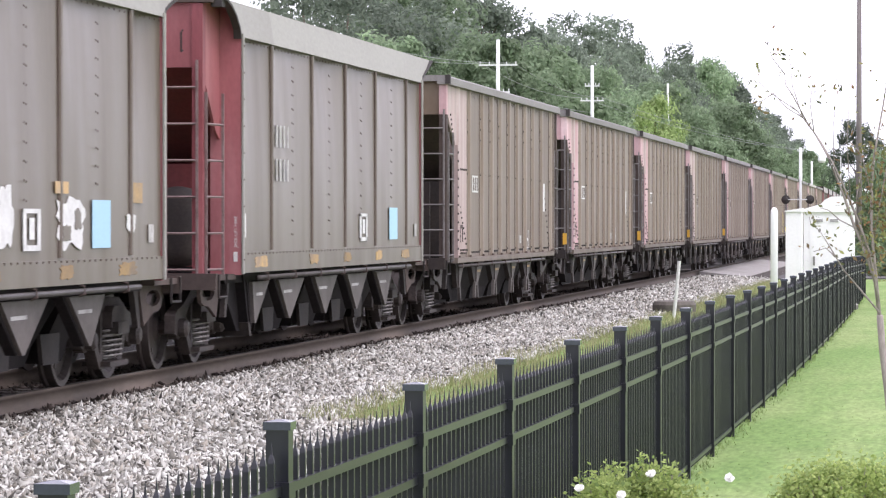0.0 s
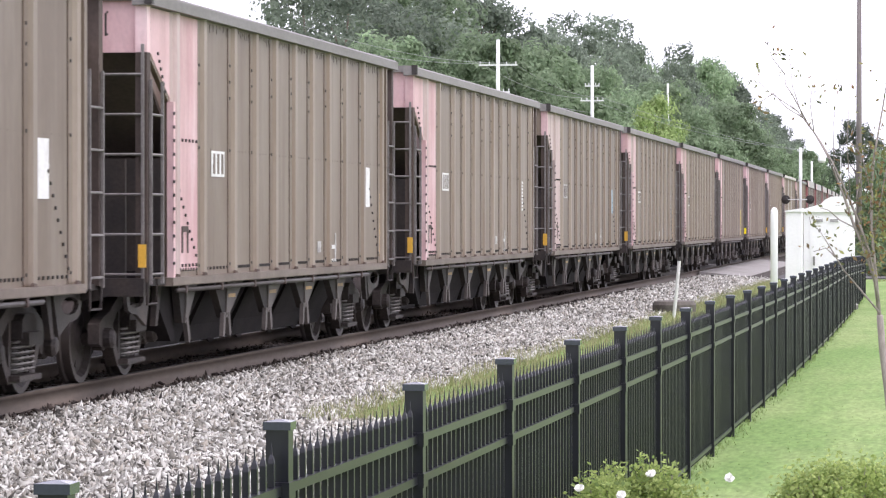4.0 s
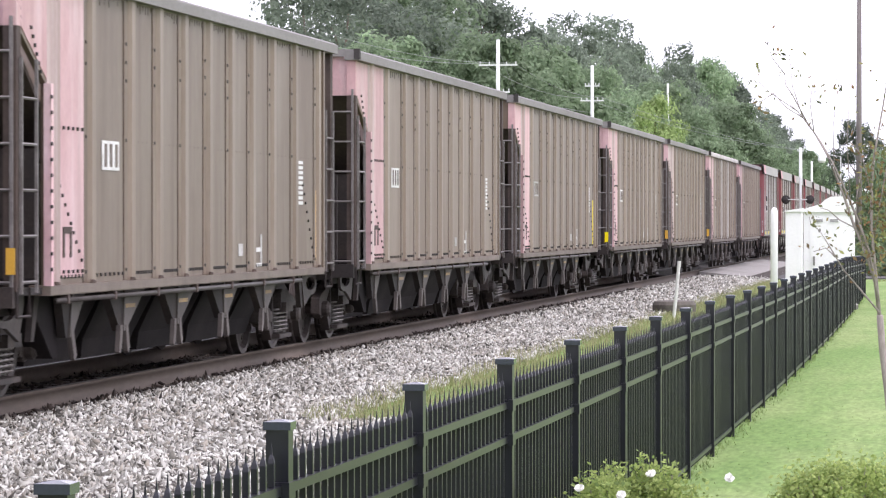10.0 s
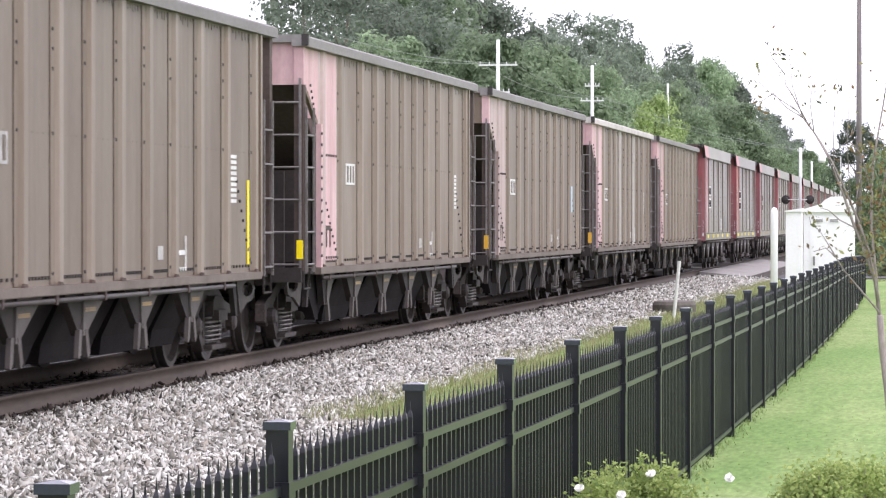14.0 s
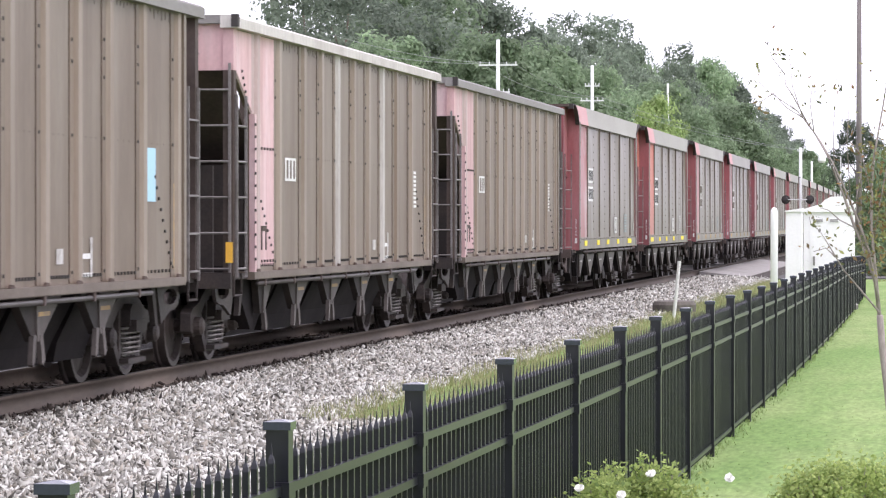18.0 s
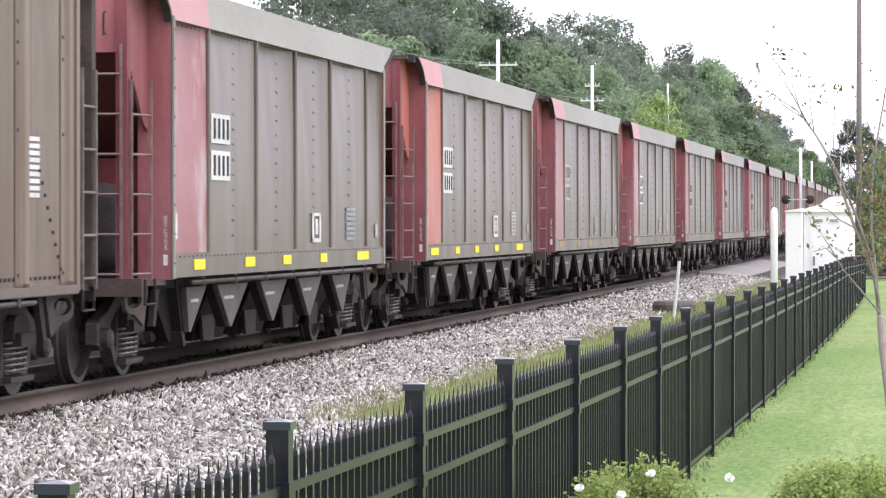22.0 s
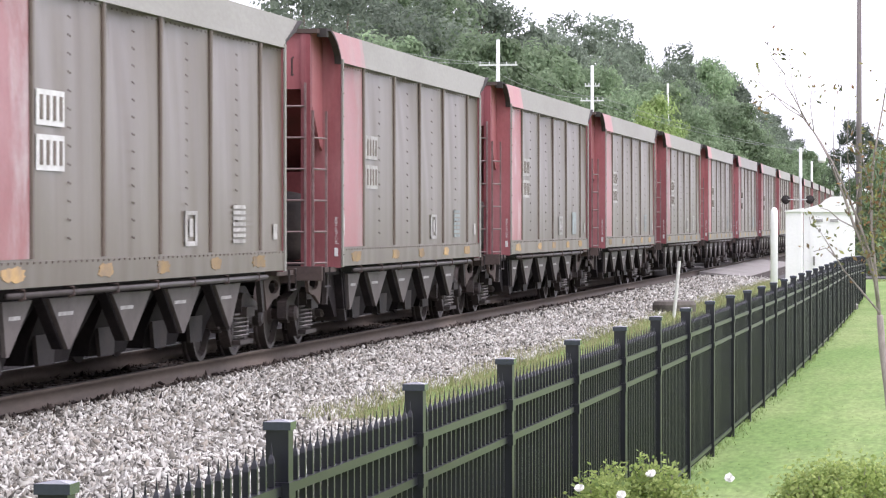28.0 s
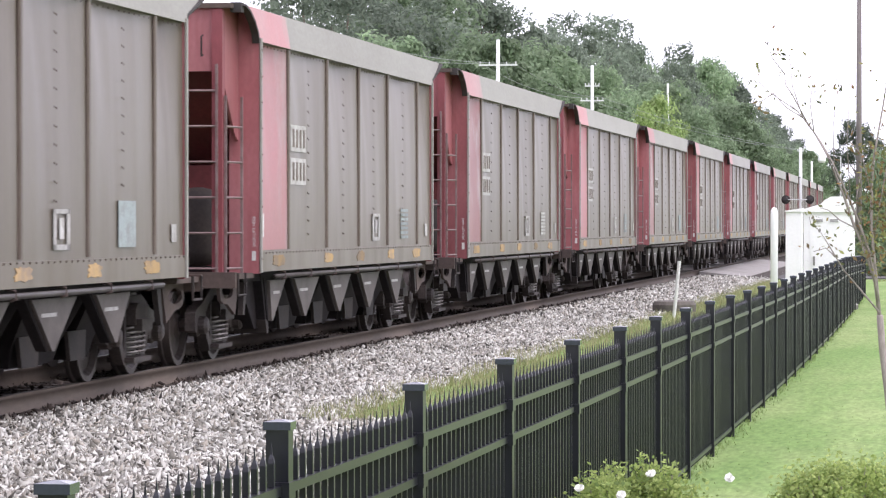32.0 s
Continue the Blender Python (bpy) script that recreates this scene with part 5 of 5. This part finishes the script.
part("lamp_pole", Shape().tube([(0, -1.4, 0), (0, -1.4, 6.8), (0, -0.2, 7.0)], 0.05, 6), POLE_PALE, lamp)
part("lamp_head", Shape().lathe([(0.1, 6.9), (0.28, 6.75), (0.3, 6.5), (0.2, 6.35)], "z", 12), CABINET, lamp)

# ---- the sapling on the lawn ----
sap = thing("sapling", "young bare-limbed tree with sparse turning leaves on the lawn", "tree", at=pose(27.5, 0.758, 0))
RS = np.random.default_rng(21)


def limb(shape, pts, r0, r1, n=6):
    k = len(pts)
    shape.tube([(0.04 * math.sin(9 * p[1] + 5 * p[0]), p[0], p[1]) for p in pts], [r0 + (r1 - r0) * i / (k - 1) for i in range(k)], n)


tr = Shape()
limb(tr, [(-0.06, -0.1), (-0.045, 0.11), (-0.005, 0.53), (0.04, 0.85), (0.06, 1.14)], 0.036, 0.027, 8)
part("trunk", tr, TWIG, sap, smooth=True)
# limbs in plan of the fence's side: (towards the fence, up)
BOUGHS = [[(0.06, 1.10), (0.10, 1.41), (0.17, 1.64), (0.27, 1.87), (0.36, 2.13), (0.43, 2.31), (0.50, 2.47), (0.60, 2.64), (0.69, 2.76), (0.82, 2.84), (0.93, 2.96)],
         [(0.07, 1.25), (0.14, 1.64), (0.22, 1.87), (0.30, 2.06), (0.38, 2.25), (0.45, 2.40), (0.55, 2.57), (0.64, 2.70), (0.73, 2.81), (0.83, 2.90)],
         [(0.06, 1.16), (0.23, 1.36), (0.35, 1.50), (0.42, 1.62), (0.48, 1.72), (0.55, 1.83)],
         [(0.06, 1.10), (0.10, 1.50), (0.13, 1.87), (0.13, 2.20), (0.11, 2.43), (0.07, 2.66), (0.04, 2.84), (0.01, 3.03), (-0.02, 3.3)]]
TWIGS = [[(0.13, 2.1), (0.17, 2.29), (0.21, 2.45), (0.27, 2.53)], [(0.16, 1.66), (0.26, 1.87), (0.25, 2.13), (0.21, 2.33)], [(0.25, 1.85), (0.39, 1.92), (0.48, 2.0), (0.55, 2.02)],
         [(0.12, 1.7), (0.06, 2.06), (0.02, 2.29), (-0.01, 2.52)], [(0.65, 2.71), (0.77, 2.94), (0.83, 3.03), (0.84, 3.12)], [(0.42, 1.62), (0.5, 1.69), (0.6, 1.66)]]
leaf_c = []
for q, tw in enumerate(BOUGHS + TWIGS):
    b = Shape()
    limb(b, tw, (0.015, 0.012, 0.009, 0.016)[q] if q < 4 else 0.006, 0.003)
    part("branch", b, TWIG, sap, smooth=True)
    for u in range(2, len(tw)):
        p, o = np.array((0, *tw[u])), np.array((0, *tw[u - 1]))
        for _ in range(5 if q in (3, 7, 4) else 1):
            leaf_c.append(o + (p - o) * RS.uniform() + RS.normal(0, 0.05, 3))
for y, z, n, sp in ((1.10, 3.05, 6, 0.05), (1.04, 3.14, 4, 0.03), (1.01, 2.87, 12, 0.06), (0.80, 3.24, 7, 0.05), (0.75, 3.10, 3, 0.02), (0.60, 3.04, 5, 0.06), (0.53, 2.87, 3, 0.03), (0.67, 2.87, 2, 0.03),
                    (0.30, 3.03, 2, 0.02), (0.42, 2.98, 8, 0.07), (0.60, 1.92, 7, 0.04), (0.62, 1.68, 6, 0.04), (0.46, 1.80, 3, 0.05), (0.28, 2.64, 2, 0.03), (0.10, 3.2, 4, 0.08), (0.97, 3.36, 3, 0.05), (0.9, 3.2, 3, 0.06)):
    leaf_c += list(np.array((0, y, z)) + RS.normal(0, sp, (n, 3)))
for y, z, n, sp in ((0.22, 2.30, 26, 0.10), (0.16, 2.45, 30, 0.10), (0.20, 2.02, 46, 0.10), (0.08, 2.06, 60, 0.10), (0.10, 1.80, 60, 0.10), (0.02, 2.42, 40, 0.10), (0.00, 1.86, 60, 0.08), (0.10, 2.50, 30, 0.09), (0.05, 2.20, 46, 0.10), (0.06, 1.92, 40, 0.09), (0.02, 1.75, 26, 0.08), (0.20, 1.78, 24, 0.08), (0.16, 1.68, 18, 0.06), (-0.03, 2.0, 44, 0.09), (-0.04, 2.35, 26, 0.09), (0.13, 1.52, 24, 0.06), (-0.02, 1.55, 34, 0.07), (0.14, 2.1, 20, 0.07), (0.50, 1.74, 8, 0.05), (0.40, 1.62, 6, 0.05)):
    leaf_c += list(np.array((0, y, z)) + RS.normal(0, sp, (n, 3)))
for y, z, y1, z1 in ((0.73, 2.81, 1.12, 3.12), (0.93, 2.96, 1.06, 2.84), (0.69, 2.76, 0.80, 3.28), (0.60, 2.64, 0.60, 3.10), (0.43, 2.31, 0.40, 3.05), (0.55, 1.83, 0.64, 1.95), (0.84, 3.12, 0.98, 3.38), (0.30, 2.06, 0.30, 3.06)):
    b = Shape()
    limb(b, [(y, z), ((y + y1) / 2 + 0.03, (z + z1) / 2), (y1, z1)], 0.0045, 0.0018, 4)
    part("twig", b, TWIG, sap, smooth=True)
    leaf_c += [np.array((0, y + (y1 - y) * u, z + (z1 - z) * u)) + RS.normal(0, 0.03, 3) for u in RS.uniform(0.4, 1, 3)]
LC = np.array(leaf_c)
v, f = scatter_quads(LC, RS.uniform(0.018, 0.036, len(LC)), RS, 0.0, 0.42)
part("leaves", raw_mesh("leaves", v, f, LEAF_YOUNG), None, sap, "sparse green and russet leaves", "stuff")


# ---- rose bushes before the fence ----
def rose_bush(s, lat, height, rs, rl, n, seed, blooms, label):
    rng = np.random.default_rng(seed)
    t = thing("rose_bush", label, "bush", "rose bushes by the fence", at=pose(s, lat, 0))
    st = Shape()
    cen = []
    for q in range(60):
        an, u = rng.uniform(0, 6.28), rng.uniform(0.1, 1) ** 0.5
        tip = Vector((rs * u * math.cos(an), rl * u * math.sin(an), height * (1 - 0.35 * u * u) * rng.uniform(0.75, 1.08)))
        st.tube([(tip.x * 0.2, tip.y * 0.2, 0), (tip.x * 0.7, tip.y * 0.7, tip.z * 0.6), tip], [0.008, 0.006, 0.003], 4)
        k = n // 60
        w = rng.uniform(0.25, 1.0, k) ** 0.5
        cen.append(np.array(tip)[None, :] * w[:, None] + rng.normal(0, 0.04, (k, 3)))
    C = np.concatenate(cen)
    C[:, 2] = np.abs(C[:, 2]) + 0.02
    v, f = scatter_quads(C, rng.uniform(0.009, 0.019, len(C)), rng, 0.3, 0.6)
    part("stems", st, TWIG, t)
    part("foliage", raw_mesh("foliage", v, f, LEAF_ROSE), None, t, "small green leaves", "stuff")
    for dx, dy, z in blooms:
        p = Shape()
        for ring, (m, r, tilt) in enumerate(((7, 0.024, 0.25), (7, 0.019, 0.7), (6, 0.013, 1.2), (3, 0.007, 1.8))):
            for j in range(m):
                a = 2 * math.pi * j / m + ring
                c, sn = math.cos(a), math.sin(a)
                r2 = r * rng.uniform(0.75, 1.2)
                o = Vector((c * r2, sn * r2, r2 * tilt * rng.uniform(0.6, 1.5)))
                e = Vector((-sn, c, 0)) * r2 * 0.6
                p.add([Vector((0, 0, 0)), o * 0.7 + e, o * 1.05, o * 0.7 - e], [(0, 1, 2, 3)])
        part("bloom", p, PETAL, t, "white rose bloom", at=Matrix.Translation((dx, dy, z)) @ Matrix.Rotation(-0.9, 4, "Y"))


rose_bush(16.4, 1.66, 0.68, 0.5, 0.36, 27000, 31, ((-0.35, 0.26, 0.61), (-0.3, -0.08, 0.68), (-0.35, 0.06, 0.58)), "leafy green rose bush with white blooms at the fence")
rose_bush(16.6, 0.66, 0.70, 0.5, 0.38, 27000, 32, ((-0.2, 0.56, 0.64),), "leafy rose bush on the lawn with a white bloom")


# ---- grass and stones, in bulk ----
def blade_field(name, mat, rng, S, Y, Z, h0, h1, width, label, lean=0.3):
    n = len(S)
    an = rng.uniform(0, 2 * math.pi, n)
    H = rng.uniform(h0, h1, n)
    w = width * rng.uniform(0.6, 1.4, n)
    base = np.stack([S, Y, Z - 0.01], 1)
    e = np.stack([np.cos(an) * w, np.sin(an) * w, np.zeros(n)], 1)
    tip = base + np.stack([rng.normal(0, lean, n) * H, rng.normal(0, lean, n) * H, H], 1)
    V = np.stack([base - e, base + e, tip], 1).reshape(-1, 3)
    return whole(name, raw_mesh(name, V, np.arange(3 * n).reshape(n, 3), mat), None, label, "grass", "stuff")


RG = np.random.default_rng(8)
n = 4000
S = 15 + 75 * RG.uniform(0, 1, n) ** 1.6
Y = -1.2 + RG.uniform(0, 1, n) * (np.array([fence_y(s) for s in S]) + 1.2)
blade_field("lawn_grass", BLADES, RG, S, Y, np.full(n, 0.0), 0.006, 0.012, 0.006, "short mown lawn grass", 2.0)
n = 15000
S = 31 + 75 * RG.uniform(0, 1, n) ** 1.2
Y = np.array([track_y(s) for s in S]) - 3.30 + 0.25 * np.sin(S * 0.9) * np.sin(S * 0.37) - np.abs(RG.normal(0, 0.8, n))
blade_field("verge_grass", WEEDS, RG, S, Y, np.full(n, -0.01), 0.05, 0.17, 0.007, "rough grass along the foot of the ballast")
n = 3000
S = 18 + 70 * RG.uniform(0, 1, n)
Y = np.array([fence_y(s) for s in S]) + RG.normal(0, 0.05, n)
blade_field("fence_grass", BLADES, RG, S, Y, np.full(n, 0.0), 0.015, 0.04, 0.006, "longer grass under the fence")


def stones(name, n, s0, s1, l0, l1, size, seed, power=1.0, mat=STONES):
    rng = np.random.default_rng(seed)
    S = s0 + (s1 - s0) * rng.uniform(0, 1, n) ** power
    l = rng.uniform(l0, l1, n)
    Y = np.array([track_y(s) for s in S]) + l
    Z = np.interp(l, [-3.5, -3.1, -2.2, -1.3, 1.3], [0.0, 0.02, 0.06, 0.09, 0.09]) + rng.uniform(-0.012, 0.02, n)
    base = np.array([(1, 0, 0), (-0.5, 0.87, 0.1), (-0.5, -0.87, -0.1), (0.1, 0.1, 0.8), (0.45, 0.5, 0.45), (-0.1, -0.1, -0.7)])
    faces = np.array([(0, 4, 3), (4, 1, 3), (1, 2, 3), (2, 0, 3), (4, 0, 5), (1, 4, 5), (2, 1, 5), (0, 2, 5)])
    R = rng.normal(size=(n, 4))
    R /= np.linalg.norm(R, axis=1)[:, None]
    w, x, y, z = R.T
    M = np.stack([1 - 2 * (y * y + z * z), 2 * (x * y - z * w), 2 * (x * z + y * w), 2 * (x * y + z * w), 1 - 2 * (x * x + z * z), 2 * (y * z - x * w), 2 * (x * z - y * w), 2 * (y * z + x * w), 1 - 2 * (x * x + y * y)], 1).reshape(n, 3, 3)
    sz = size * rng.uniform(0.55, 1.35, n)
    B = base[None] * rng.uniform(0.6, 1.25, (n, 6, 1)) * sz[:, None, None] * rng.uniform(0.7, 1.3, (n, 1, 3)) * np.array((1.5, 1.05, 0.42))
    V = np.einsum("nij,nkj->nki", M, B) + np.stack([S, Y, Z], 1)[:, None, :]
    F = faces[None] + (np.arange(n) * 6)[:, None, None]
    return whole(name, raw_mesh(name, V.reshape(-1, 3), F.reshape(-1, 3), mat), None, "loose pale grey crushed ballast stones" if mat is STONES else "oil-stained ballast stones by the rail, darkened for the train's shade", "stone", "stuff")


stones("ballast_stones", 74000, 19, 62, -3.6, -1.05, 0.034, 41, 1.15)
stones("ballast_stones", 22000, 60, 112, -3.5, -1.0, 0.046, 42)
stones("ballast_stones", 14000, 14, 31.5, -5.2, -3.5, 0.034, 45)
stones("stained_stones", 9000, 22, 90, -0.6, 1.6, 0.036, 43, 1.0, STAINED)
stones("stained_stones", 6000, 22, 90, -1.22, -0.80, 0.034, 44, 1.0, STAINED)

tie_me = Shape().box(-0.115, 0.115, -1.3, 1.3, -0.09, 0.09).mesh("tie", TIE)
ties = thing("track_ties", "dark tarred wooden ties under the rails", "ties", kind="structure")
for q in range(150):
    s = 14 + 0.56 * q
    part("tie", tie_me, None, ties, at=pose(s, track_y(s), 0.012, rz=math.degrees(BEND * s)))


# ---- what moves: the train ----
def gone(t):
    """How far the train has come at t seconds."""
    q = (t - 16) / 16
    return 145.0777 * q + 2.9963 * q ** 2 - 2.1474 * q ** 3 - 0.4370 * q ** 4 + 1.951 * q ** 5


SLACK = {3: 0.06, 4: 0.12, 5: 0.20, 6: 0.38, 7: 0.22, 8: 0.21, 9: 0.21, 10: 0.17}      # couplings drawn closer than the rest, in metres


def motions():
    times = [2.0 * i for i in range(17)]
    spins = [i / 15 for i in range(481)]
    for n, car in TRAIN.items():
        rows = []
        for t in times:
            s = -90.649 + CAR * n - gone(t) - SLACK.get(n, 0.0 if n < 13 else 0.06 if n < 16 else -0.12)
            c = s + 7.28
            turn = math.atan(BEND * c)
            rows.append((t, Matrix.Translation((c, track_y(c), RAILHEAD)) @ Matrix.Rotation(turn, 4, "Z") @ Matrix.Translation((-7.28, 0, 0))))
        walk(car, rows)
    for n, car in TRAIN.items():
        for t_ in car.children:
            if t_.name.split(".")[0] != "truck":
                continue
            for w in t_.children:
                if w.name.split(".")[0] == "wheelset":
                    dx = w.location.x
                    walk(w, [(t, Matrix.Translation((dx, 0, 0.457)) @ Matrix.Rotation(-gone(t) / 0.457 % (2 * math.pi), 4, "Y")) for t in spins])


motions()
